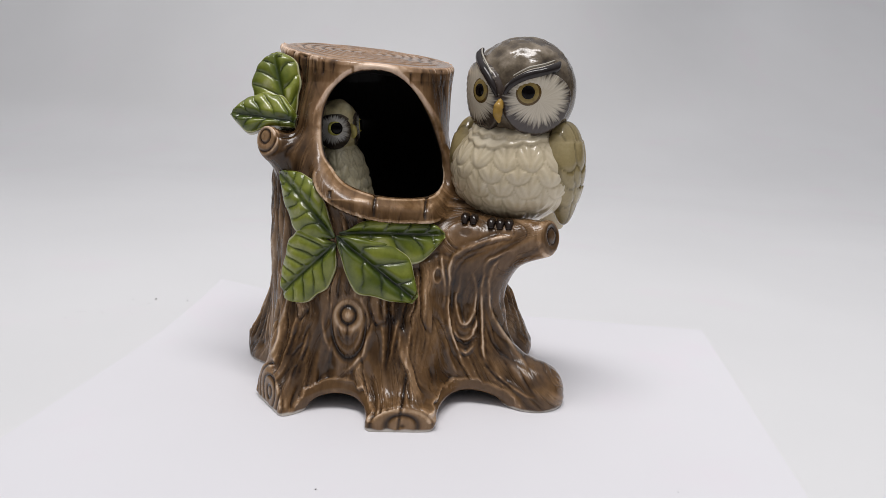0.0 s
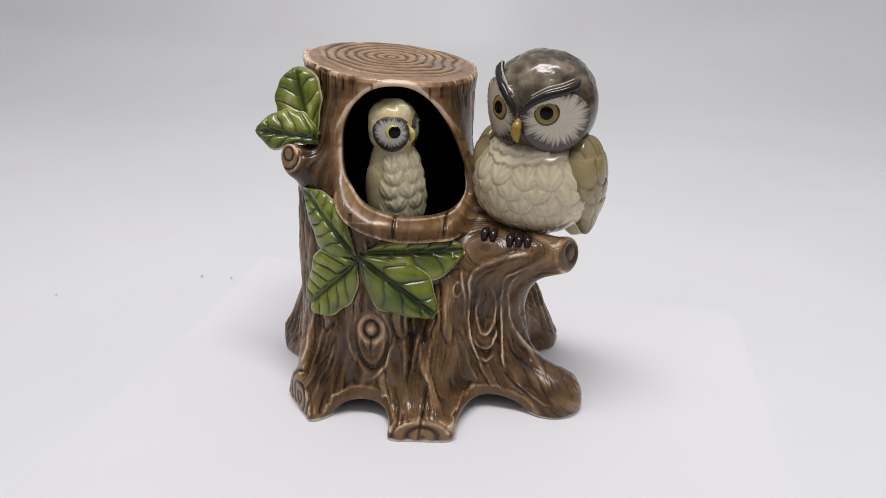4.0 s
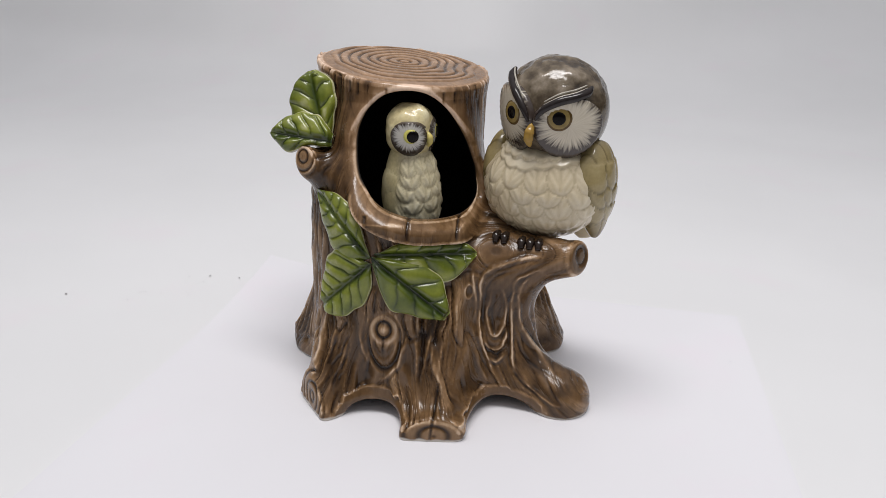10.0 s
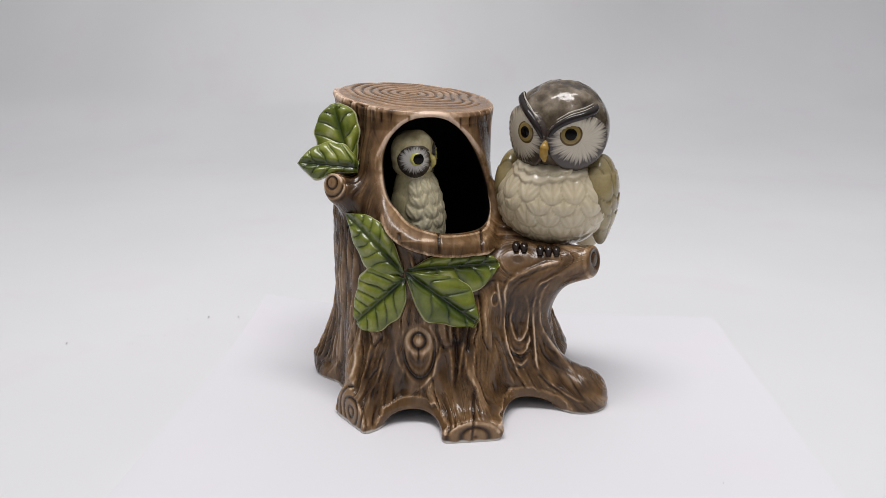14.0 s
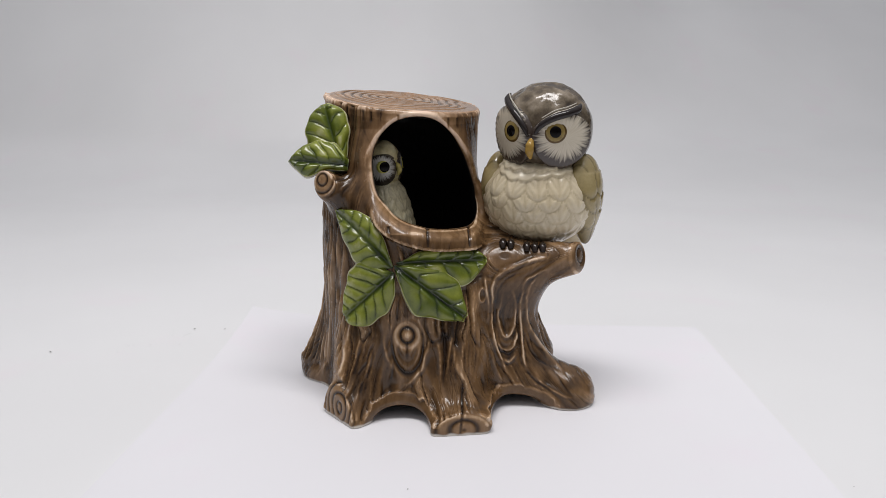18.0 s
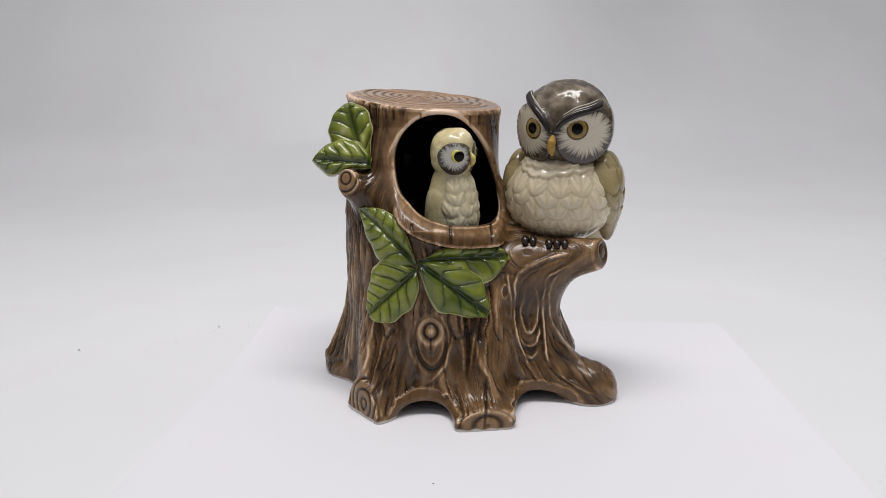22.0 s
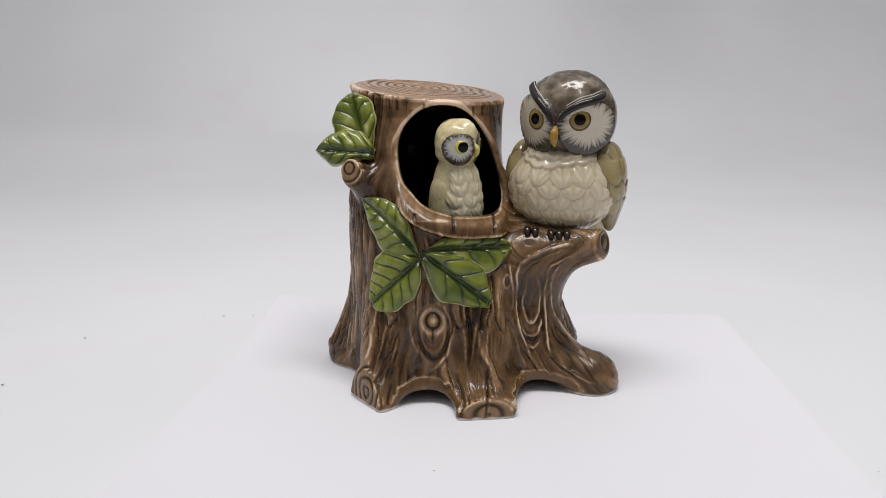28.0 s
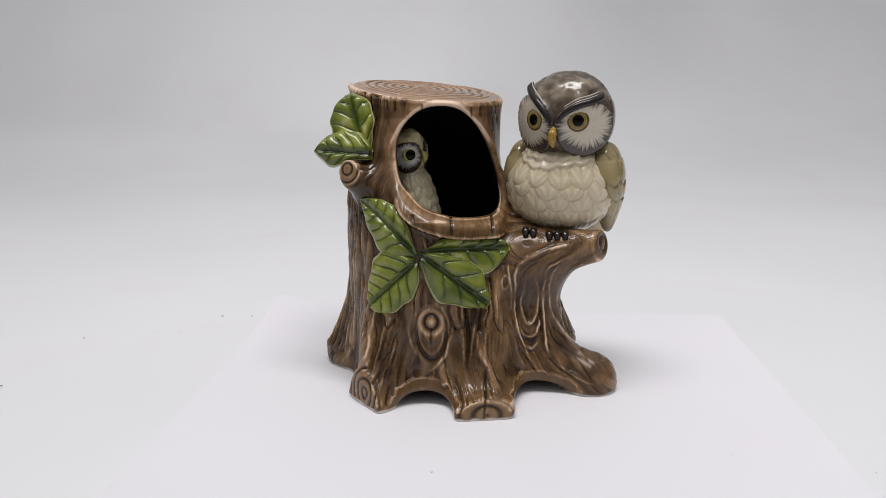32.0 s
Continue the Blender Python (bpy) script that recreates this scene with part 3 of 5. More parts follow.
def stroke(x, z, points, width, ends=0.25):
    """How near each point (x, z) is to a line carved through points: (offset in widths, fade towards its ends)."""
    pts = np.array(points, float)
    t = np.linspace(0, len(pts) - 1, 5 * (len(pts) - 1) + 1)
    i = np.clip(t.astype(int), 0, len(pts) - 2)
    f = (t - i)[:, None]
    a, b = pts[i], pts[i + 1]
    prev, nxt = pts[np.maximum(i - 1, 0)], pts[np.minimum(i + 2, len(pts) - 1)]
    line = 0.5 * (2 * a + (b - prev) * f + (2 * prev - 5 * a + 4 * b - nxt) * f ** 2 + (3 * a - prev - 3 * b + nxt) * f ** 3)
    off, fade = np.full(len(x), 9.0), np.zeros(len(x))
    lo, hi = line.min(0) - 5 * width, line.max(0) + 5 * width
    near = np.flatnonzero((x > lo[0]) & (x < hi[0]) & (z > lo[1]) & (z < hi[1]))
    best, along = np.full(len(near), 1e9), np.zeros(len(near))
    for k in range(len(line) - 1):
        e = line[k + 1] - line[k]
        wx, wz = x[near] - line[k, 0], z[near] - line[k, 1]
        u = np.clip((wx * e[0] + wz * e[1]) / (e @ e), 0, 1)
        d = np.hypot(wx - e[0] * u, wz - e[1] * u)
        along = np.where(d < best, (k + u) / (len(line) - 1), along)
        best = np.minimum(best, d)
    off[near] = best / width
    fade[near] = step(0.0, ends, along) * step(1.0, 1 - ends, along) if ends else 1.0
    return off, fade


# lines of the carving, seen from the front (x, z): crests on which the glaze breaks pale, and furrows in which it pools
CRESTS_FLANK = (
    ((0.0606, 0.0717), (0.0505, 0.0696), (0.0415, 0.0670), (0.0370, 0.0636), (0.0344, 0.0586), (0.0339, 0.0468), (0.0341, 0.0361), (0.0368, 0.0269), (0.0405, 0.0184)),
    ((0.0600, 0.0667), (0.0494, 0.0612), (0.0479, 0.0545), (0.0477, 0.0434), (0.0482, 0.0339), (0.0490, 0.0238), (0.0509, 0.0190)),
    ((0.0545, 0.0625), (0.0512, 0.0580), (0.0506, 0.0514), (0.0512, 0.0413), (0.0531, 0.0355), (0.0563, 0.0298), (0.0601, 0.0249), (0.0643, 0.0202), (0.0707, 0.0150)),
    ((0.0354, 0.0335), (0.0384, 0.0287), (0.0416, 0.0278), (0.0448, 0.0298), (0.0464, 0.0361)),
    ((0.0390, 0.0551), (0.0372, 0.0438), (0.0393, 0.0347), (0.0422, 0.0337), (0.0448, 0.0394), (0.0454, 0.0472), (0.0431, 0.0570)),
)
CRESTS_SIDE = (
    ((0.0560, 0.0400), (0.0590, 0.0350), (0.0650, 0.0274), (0.0723, 0.0205), (0.0786, 0.0150)),
    ((0.0331, 0.0297), (0.0352, 0.0212), (0.0394, 0.0120)),
    ((0.0374, 0.0254), (0.0418, 0.0222), (0.0457, 0.0264)),
    ((0.0300, 0.0660), (0.0312, 0.0580), (0.0322, 0.0480), (0.0320, 0.0400)),
    ((0.0510, 0.0180), (0.0580, 0.0120), (0.0650, 0.0085), (0.0720, 0.0070)),
)
FURROWS_FLANK = (
    ((0.0493, 0.0392), (0.0509, 0.0318), (0.0542, 0.0248), (0.0603, 0.0204), (0.0675, 0.0173), (0.0718, 0.0136)),
    ((0.0500, 0.0655), (0.0425, 0.0632), (0.0385, 0.0590), (0.0362, 0.0530), (0.0356, 0.0440), (0.0362, 0.0350)),
    ((0.0404, 0.0545), (0.0397, 0.0426), (0.0412, 0.0345)),
    ((0.0424, 0.0530), (0.0428, 0.0460), (0.0420, 0.0400)),
    ((0.0374, 0.0305), (0.0416, 0.0252), (0.0455, 0.0300)),
    ((0.0480, 0.0595), (0.0465, 0.0520), (0.0463, 0.0420), (0.0474, 0.0320), (0.0480, 0.0240)),
    ((0.0495, 0.0190), (0.0550, 0.0130), (0.0620, 0.0090)),
)
CRESTS_FRONT = (
    ((0.0075, 0.0426), (0.0089, 0.0329), (0.0091, 0.0265), (0.0086, 0.0186)),
    ((0.0146, 0.0414), (0.0140, 0.0345), (0.0126, 0.0271), (0.0127, 0.0205)),
    ((0.0200, 0.0375), (0.0190, 0.0298), (0.0190, 0.0240)),
    ((0.0333, 0.0431), (0.0341, 0.0361), (0.0361, 0.0286), (0.0394, 0.0211), (0.0421, 0.0153)),
    ((-0.0239, 0.0407), (-0.0271, 0.0319), (-0.0295, 0.0235), (-0.0330, 0.0160)),
    ((-0.0153, 0.0400), (-0.0150, 0.0330), (-0.0132, 0.0265), (-0.0107, 0.0218)),
    ((-0.0300, 0.0420), (-0.0322, 0.0330), (-0.0345, 0.0240), (-0.0365, 0.0180)),
    ((0.0029, 0.0330), (0.0016, 0.0250), (-0.0030, 0.0190), (-0.0075, 0.0150)),
)
FURROWS_FRONT = (
    ((0.0253, 0.0450), (0.0260, 0.0329), (0.0257, 0.0272), (0.0240, 0.0190)),
    ((0.0280, 0.0210), (0.0296, 0.0160), (0.0304, 0.0107)),
    ((0.0225, 0.0360), (0.0222, 0.0290), (0.0219, 0.0208)),
    ((-0.0198, 0.0348), (-0.0230, 0.0261), (-0.0273, 0.0205), (-0.0298, 0.0151)),
    ((-0.0190, 0.0275), (-0.0249, 0.0172), (-0.0275, 0.0125)),
    ((-0.0258, 0.0330), (-0.0285, 0.0250), (-0.0315, 0.0180)),
    ((0.0165, 0.0330), (0.0158, 0.0250), (0.0160, 0.0200)),
    ((0.0110, 0.0300), (0.0106, 0.0240), (0.0100, 0.0170)),
)
FURROWS_HIGH = (
    ((-0.0275, 0.1000), (-0.0245, 0.1060), (-0.0225, 0.1140), (-0.0215, 0.1220)),
    ((-0.0245, 0.1330), (-0.0235, 0.1270), (-0.0200, 0.1200), (-0.0180, 0.1150)),
    ((-0.0300, 0.1350), (-0.0290, 0.1260), (-0.0285, 0.1180)),
    ((0.0250, 0.1330), (0.0262, 0.1260), (0.0290, 0.1180), (0.0310, 0.1080)),
    ((0.0285, 0.1350), (0.0300, 0.1270), (0.0320, 0.1200)),
    ((-0.0350, 0.0960), (-0.0325, 0.1010), (-0.0300, 0.1040)),
)
TICKS = (-0.0240, -0.0205, -0.0080, 0.0150, 0.0195)


def carve_lines(x, y, z):
    """Height and glaze tone of the carved lines on the front."""
    pick = np.flatnonzero(y < -0.012)
    height, tone, calm = np.zeros(len(x)), np.zeros(len(x)), np.zeros(len(x))
    px, py, pz = x[pick], y[pick], z[pick]
    wob = 0.0005 * (vnoise(px * 420, py * 300, pz * 420) - 0.5) + 0.0008 * (vnoise(px * 120, py * 120, pz * 120) - 0.5)
    gap = 0.35 + 0.65 * step(0.30, 0.55, vnoise(px * 210 + 5, py * 210, pz * 210))
    front = step(-0.012, -0.022, py)
    for lines, width, up, light, ends in ((CRESTS_FLANK, 0.00075, 0.00080, 0.50, 0.12), (CRESTS_SIDE, 0.0007, 0.0006, 0.40, 0.3), (CRESTS_FRONT, 0.0008, 0.0005, 0.34, 0.35),
                                          (FURROWS_FLANK, 0.0009, -0.0010, -0.34, 0.25), (FURROWS_FRONT, 0.0009, -0.0007, -0.30, 0.4), (FURROWS_HIGH, 0.0008, -0.0006, -0.26, 0.35)):
        for points in lines:
            off, fade = stroke(px + wob, pz - wob, points, width, ends)
            core_of, beside = np.exp(-off ** 2), np.exp(-((off - 2.1) / 0.8) ** 2)
            thin_line, shade = np.exp(-(off * 1.55) ** 2), np.exp(-((off - 1.5) / 0.7) ** 2)
            side = -0.35 if light > 0 else 0.28
            height[pick] += front * fade * up * (core_of + side * beside)
            tone[pick] += front * fade * light * gap * (thin_line + 1.1 * side * shade)
            calm[pick] = np.maximum(calm[pick], front * fade * step(3.0, 1.5, off))
    front = step(-0.012, -0.022, y)
    # small knot above the flank
    r = np.hypot((x - 0.0292) / 0.0016, (z - 0.0542) / 0.0027)
    ring, pit = np.exp(-((r - 1.15) / 0.25) ** 2) * front, np.exp(-(r / 0.8) ** 2) * front
    return height + 0.0005 * ring - 0.0006 * pit, tone + 0.26 * ring - 0.25 * pit, calm


def bark_relief(p, nrm):
    """Height of the bark over the smooth form (metres) and a tone for the glaze."""
    x, y, z = p.T
    cy = np.interp(z, Z_ROWS, CY)
    arc = np.arctan2(x - 0.001, np.minimum(cy - y, 0.047)) * 0.047
    lean = arc - 0.22 * np.clip(0.04 - z, 0, 1) * np.tanh(arc / 0.02)
    warp = 0.005 * (vnoise(lean * 70, z * 45 + 9, 0 * z) - 0.5) + 0.0025 * (vnoise(lean * 160, z * 110, 0 * z + 4) - 0.5)
    s = lean + warp
    # along the flank of the branch the grain bends from the branch down into the root
    bend = step(0.020, 0.044, x) * step(0.006, -0.016, y) * step(0.085, 0.070, z)
    s = s * (1 - bend) + bend * (0.8 * (x - 0.045 - 17 * (z - 0.036) ** 2) + 0.4 * warp + 0.037)
    g = vnoise(s * 330, z * 42, 0 * z + 2)
    g2 = vnoise(s * 620 + 50, z * 70, 0 * z + 5)
    broad = vnoise(s * 120 + 20, z * 20 + 4, 0 * z + 8)
    groove = np.exp(-((g - 0.5) / 0.075) ** 2)
    tone = 0.50 + 0.24 * (broad - 0.5) + 0.30 * (g2 - 0.5) + 0.44 * (g - 0.5)
    carve = (1 + 0.6 * step(0.085, 0.06, z)) * (1 - 0.6 * step(0.056, 0.064, z) * step(0.025, 0.04, x))
    height = carve * (0.0016 * (broad - 0.5) + 0.0011 * (g - 0.5) - 0.0007 * groove + 0.0008 * (g2 - 0.5))
    tone = 0.48 + 0.8 * (tone - 0.22 * groove - 0.5)
    # on the branch it runs out to the sawn end
    out = step(0.044, 0.062, x) * step(0.050, 0.060, z)
    s_branch = 0.9 * (z - 0.0625 - 0.25 * (x - 0.045)) + 0.5 * (y + 0.03) + 0.5 * warp + 0.033
    gx, gz, lined = (s * (1 - out) + s_branch * out) * 215, (z * (1 - out) + x * out) * 26, np.ones_like(z)
    tone = tone - 0.10 * step(0.068, 0.080, z) * step(0.0, -0.01, y)
    # the flank is hollowed between its crests; lines carved by hand
    flank = bend * (1 - out) * step(0.010, 0.022, z)
    height, tone = height * (1 - 0.6 * flank), 0.46 + (tone - 0.46) * (1 - 0.55 * flank) - 0.07 * flank
    cut, stain, calm = carve_lines(x, y, z)
    height, tone = height * (1 - 0.6 * calm) + cut, tone + stain
    lined = lined * (1 - 0.7 * np.maximum(calm, flank))
    # knot with its lids, pits
    dx, dz = x - KNOT[0], z - KNOT[2]
    k = np.sqrt((dx / 0.0072) ** 2 + (dz / np.where(dz > 0, 0.0095, 0.0150)) ** 2)
    front = (y < -0.03)
    ring = step(2.2, 1.1, k) * front
    gx, gz = gx + ring * np.sign(dx) * (2.2 - np.clip(k, 0, 2.2)) * 0.4, gz
    m = step(1.25, 0.95, k) * front
    lid = 0.0016 * np.cos(math.pi * np.clip(k, 0, 1)) * 0.5 + 0.0009 - 0.0009 * np.exp(-((k - 1.0) / 0.13) ** 2)
    inner = np.sqrt((dx / 0.0030) ** 2 + ((dz - 0.0030) / 0.0034) ** 2)
    fold = np.cos(2 * math.pi * k * 2.6) * step(0.001, -0.004, dz)
    stem = np.exp(-(dx / 0.0006) ** 2) * step(0.001, -0.001, dz) * step(-0.0085, -0.006, dz)
    lid = lid - 0.0010 * np.exp(-((inner - 1.0) / 0.2) ** 2) + 0.0006 * np.exp(-(inner / 0.5) ** 2)
    lid = lid + 0.0004 * fold - 0.0006 * stem
    height = height * (1 - m) + m * lid
    tone = tone * (1 - m) + m * (0.55 + 0.12 * fold * step(0.5, 0.9, k) - 0.3 * stem + 0.42 * np.exp(-((inner - 1.75) / 0.38) ** 2) * step(-0.010, -0.002, dz) + 0.45 * np.exp(-(inner / 0.55) ** 2) - 0.22 * np.exp(-((k - 1.0) / 0.10) ** 2) - 0.42 * np.exp(-((inner - 1.0) / 0.22) ** 2) - 0.15 * step(0, -0.006, dz))
    lined = lined * (1 - 0.5 * m)
    for at, r, tall in ((PIT, 0.0024, 1.2), (ROOT_PIT, 0.0036, 1.7)):
        d = np.linalg.norm((p - np.array(at)) * (1, 0.5, tall), axis=1) / r
        height, tone = height - 0.0007 * np.exp(-d ** 2), tone - 0.35 * np.exp(-d ** 2)
    # long upright furrows on the flanks that face sideways
    aside = step(0.45, 0.80, np.abs(nrm[:, 0])) * step(0.112, 0.098, z) * step(0.006, 0.016, z) * step(-0.045, -0.038, y)
    run = y + 0.35 * np.clip(0.05 - z, 0, 1) * np.tanh(y / 0.02) + 0.006 * (vnoise(y * 60 + 3, z * 35, np.sign(x)) - 0.5)
    stripe = np.cos(2 * math.pi * run / 0.0046 + 3.5 * (vnoise(y * 150, z * 18, 0 * z + 6) - 0.5))
    height, tone = height * (1 - 0.5 * aside) + 0.00055 * aside * stripe, tone + 0.07 * aside * stripe
    height = height * (1 - 0.65 * step(0.054, 0.064, x) * step(0.030, 0.022, z))
    # smooth band over the arches, its upper edge ragged and pale
    for ax, ay, rx, ry, rz in ARCHES[:2]:
        q = np.sqrt(((x - ax) / (rx + 0.0045)) ** 2 + ((y - ay) / ry) ** 2 + (z / (rz + 0.0058)) ** 2) + 0.16 * (vnoise(x * 420, y * 420, z * 420) - 0.5) + 0.10 * (vnoise(x * 160, y * 160, z * 160 + 3) - 0.5)
        m = step(1.06, 1.0, q) * (y < -0.03)
        line = np.exp(-((q - 1.05) / 0.045) ** 2) * (y < -0.03)
        height, tone, lined = height * (1 - m) + 0.0004 * line, tone * (1 - m) + 0.44 * m + 0.26 * line, lined * (1 - m)
    # frame of the nest hole
    hole = hole_outline(x, z)
    front = (y < 0.004) & (z > 0.07)
    height = height * (1 - step(0.016, 0.007, hole) * front)
    band = step(-0.002, 0.001, hole) * step(0.0085, 0.0045, hole) * front
    notch = sum(np.exp(-((x - at) / 0.0006) ** 2) for at in (0.0042, 0.0235, -0.013)) * (z < 0.088)
    height = height - 0.0009 * band * notch
    tone = tone * (1 - 0.6 * band) + band * (0.30 - 0.5 * notch)
    lined = lined * (1 - 0.75 * band)
    edge = np.exp(-((hole - 0.0022) / 0.0016) ** 2) * front
    tone = tone + 0.18 * edge
    # sawn top
    up = step(0.75, 0.93, nrm[:, 2]) * (z > 0.125)
    r, _, wave = rings(p, (-0.0060, 0.0140, 0.14), (0.088, -0.112, 1.0), 0.0044, 0.0040)
    inside = step(0.0340, 0.0310, r)
    height = height * (1 - up) + up * 0.00034 * wave * inside
    tone = tone * (1 - up) + up * (0.58 + inside * (-0.10 + 0.17 * wave) + 0.10 * (vnoise(x * 90, y * 90, z) - 0.5))
    lined = lined * (1 - up)
    lip = (np.abs(z - top_height(x, y)) < 0.005)
    tone = tone + 0.10 * lip * (1 - up)
    # short saw nicks below the lip
    nick = np.exp(-(((vnoise(arc * 190, 0 * z, 0 * z + 3) - 0.62)) / 0.022) ** 2) * step(0.009, 0.003, top_height(x, y) - z) * step(0.0012, 0.0025, top_height(x, y) - z) * (1 - up) * (z > 0.11) * step(0.003, 0.006, hole)
    for at in TICKS:
        below = top_height(x, y) - z
        nick = np.maximum(nick, np.exp(-((x - at) / 0.00055) ** 2) * step(0.0015, 0.0025, below) * step(0.0075, 0.0055, below) * (y < 0.01) * (1 - up))
    height, tone = height - 0.0006 * nick, tone - 0.38 * nick
    # sawn root ends, branch end and stub
    for at, normal, size, pitch, tall, first in ((END_L, NORMAL_L, 0.0120, 0.0034, 0.75, 0.55), (END_M, NORMAL_M, 0.0150, 0.0062, 1.35, 0.95),
                                                 (END_BRANCH, NORMAL_BRANCH, 0.0060, 0.006, 1.0, 0.55), (END_STUB, NORMAL_STUB, 0.0056, 0.0034, 1.0, 0.8)):
        r, off, wave = rings(p, at, normal, pitch, 0.0012, tall, first)
        n = np.array(normal) / np.linalg.norm(normal)
        m = step(0.0022, 0.0012, np.abs(off)) * step(0.72, 0.90, nrm @ n) * step(size * 1.5, size * 1.3, r)
        height = height * (1 - m) + m * 0.0003 * wave
        tone = tone * (1 - m) + m * (0.27 + 0.07 * wave if at == END_BRANCH else 0.36 + 0.26 * wave)
        lined = lined * (1 - m)
    crack = np.exp(-((x - 0.0172 - 0.12 * (z - 0.004)) / 0.0005) ** 2) * (y < -0.055) * step(0.024, 0.014, z)
    height, tone = height - 0.0007 * crack, tone - 0.45 * crack
    under = step(0.3, -0.5, nrm[:, 2])
    lined = lined * (1 - 0.45 * step(0.065, 0.09, z))
    lined = lined * (1 - 0.5 * out)
    return height * (1 - under), tone, np.stack([gx, gz, 0 * gz + 3], 1), lined


def build_stump(parent):
    lo, hi, h = np.array((-0.072, -0.080, -0.003)), np.array((0.094, 0.074, 0.154)), 0.00085
    axes = [np.arange(a, b, h) for a, b in zip(lo, hi)]
    field = stump(*(a.astype(np.float32) for a in np.meshgrid(*axes, indexing="ij", sparse=True)))
    verts, quads = surface_net(np.asarray(field), lo, h)
    for _ in range(2):
        n = gradient(stump, verts)
        verts = verts - n * np.clip(stump(*verts.T), -h, h)[:, None]
    n, e = gradient(stump, verts, 6e-4), 0.0011
    bulge = sum(stump(*(verts + e * k * d).T) for d in np.eye(3) for k in (-1, 1)) / e ** 2
    fine, quads = subdivide(np.concatenate([verts, n, bulge[:, None]], 1), quads)
    verts, n, bulge = fine[:, :3], fine[:, 3:6], fine[:, 6]
    n = n / np.maximum(np.linalg.norm(n, axis=1, keepdims=True), 1e-9)
    verts = verts - n * np.clip(stump(*verts.T), -0.0002, 0.0002)[:, None]
    height, tone, grain, lined = bark_relief(verts, n)
    x, y, z = verts.T
    depth = solid_stump(x, y, z)
    # mask of the inner walls whose shade is painted on, nest above and foot below
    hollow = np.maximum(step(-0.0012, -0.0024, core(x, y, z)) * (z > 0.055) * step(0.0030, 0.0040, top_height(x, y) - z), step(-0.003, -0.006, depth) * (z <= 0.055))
    foot = step(0.0020, 0.0011, z + 0.0008 * (vnoise(x * 300, y * 300, 0 * z) - 0.5))
    height = height * (1 - hollow) * (1 - foot)
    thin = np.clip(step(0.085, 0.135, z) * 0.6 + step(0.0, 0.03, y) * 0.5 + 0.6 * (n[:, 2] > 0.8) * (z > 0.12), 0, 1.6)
    # the glaze breaks pale on sharp edges and crests
    tone = tone + 0.34 * step(230, 520, bulge) * (1 - hollow) * (z > 0.004)
    verts = verts + n * height[:, None]
    verts[:, 2] = np.maximum(verts[:, 2], 0.0006)
    sharp = crest(verts, n, quads)
    keep = (1 - hollow) * (z > 0.003)
    tone = tone + keep * (0.34 * step(140, 900, sharp) - 0.30 * step(-120, -800, sharp))
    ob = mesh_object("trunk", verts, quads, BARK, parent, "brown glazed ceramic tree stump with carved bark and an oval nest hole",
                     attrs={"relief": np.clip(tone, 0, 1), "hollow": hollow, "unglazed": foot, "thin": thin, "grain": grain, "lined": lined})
    return ob


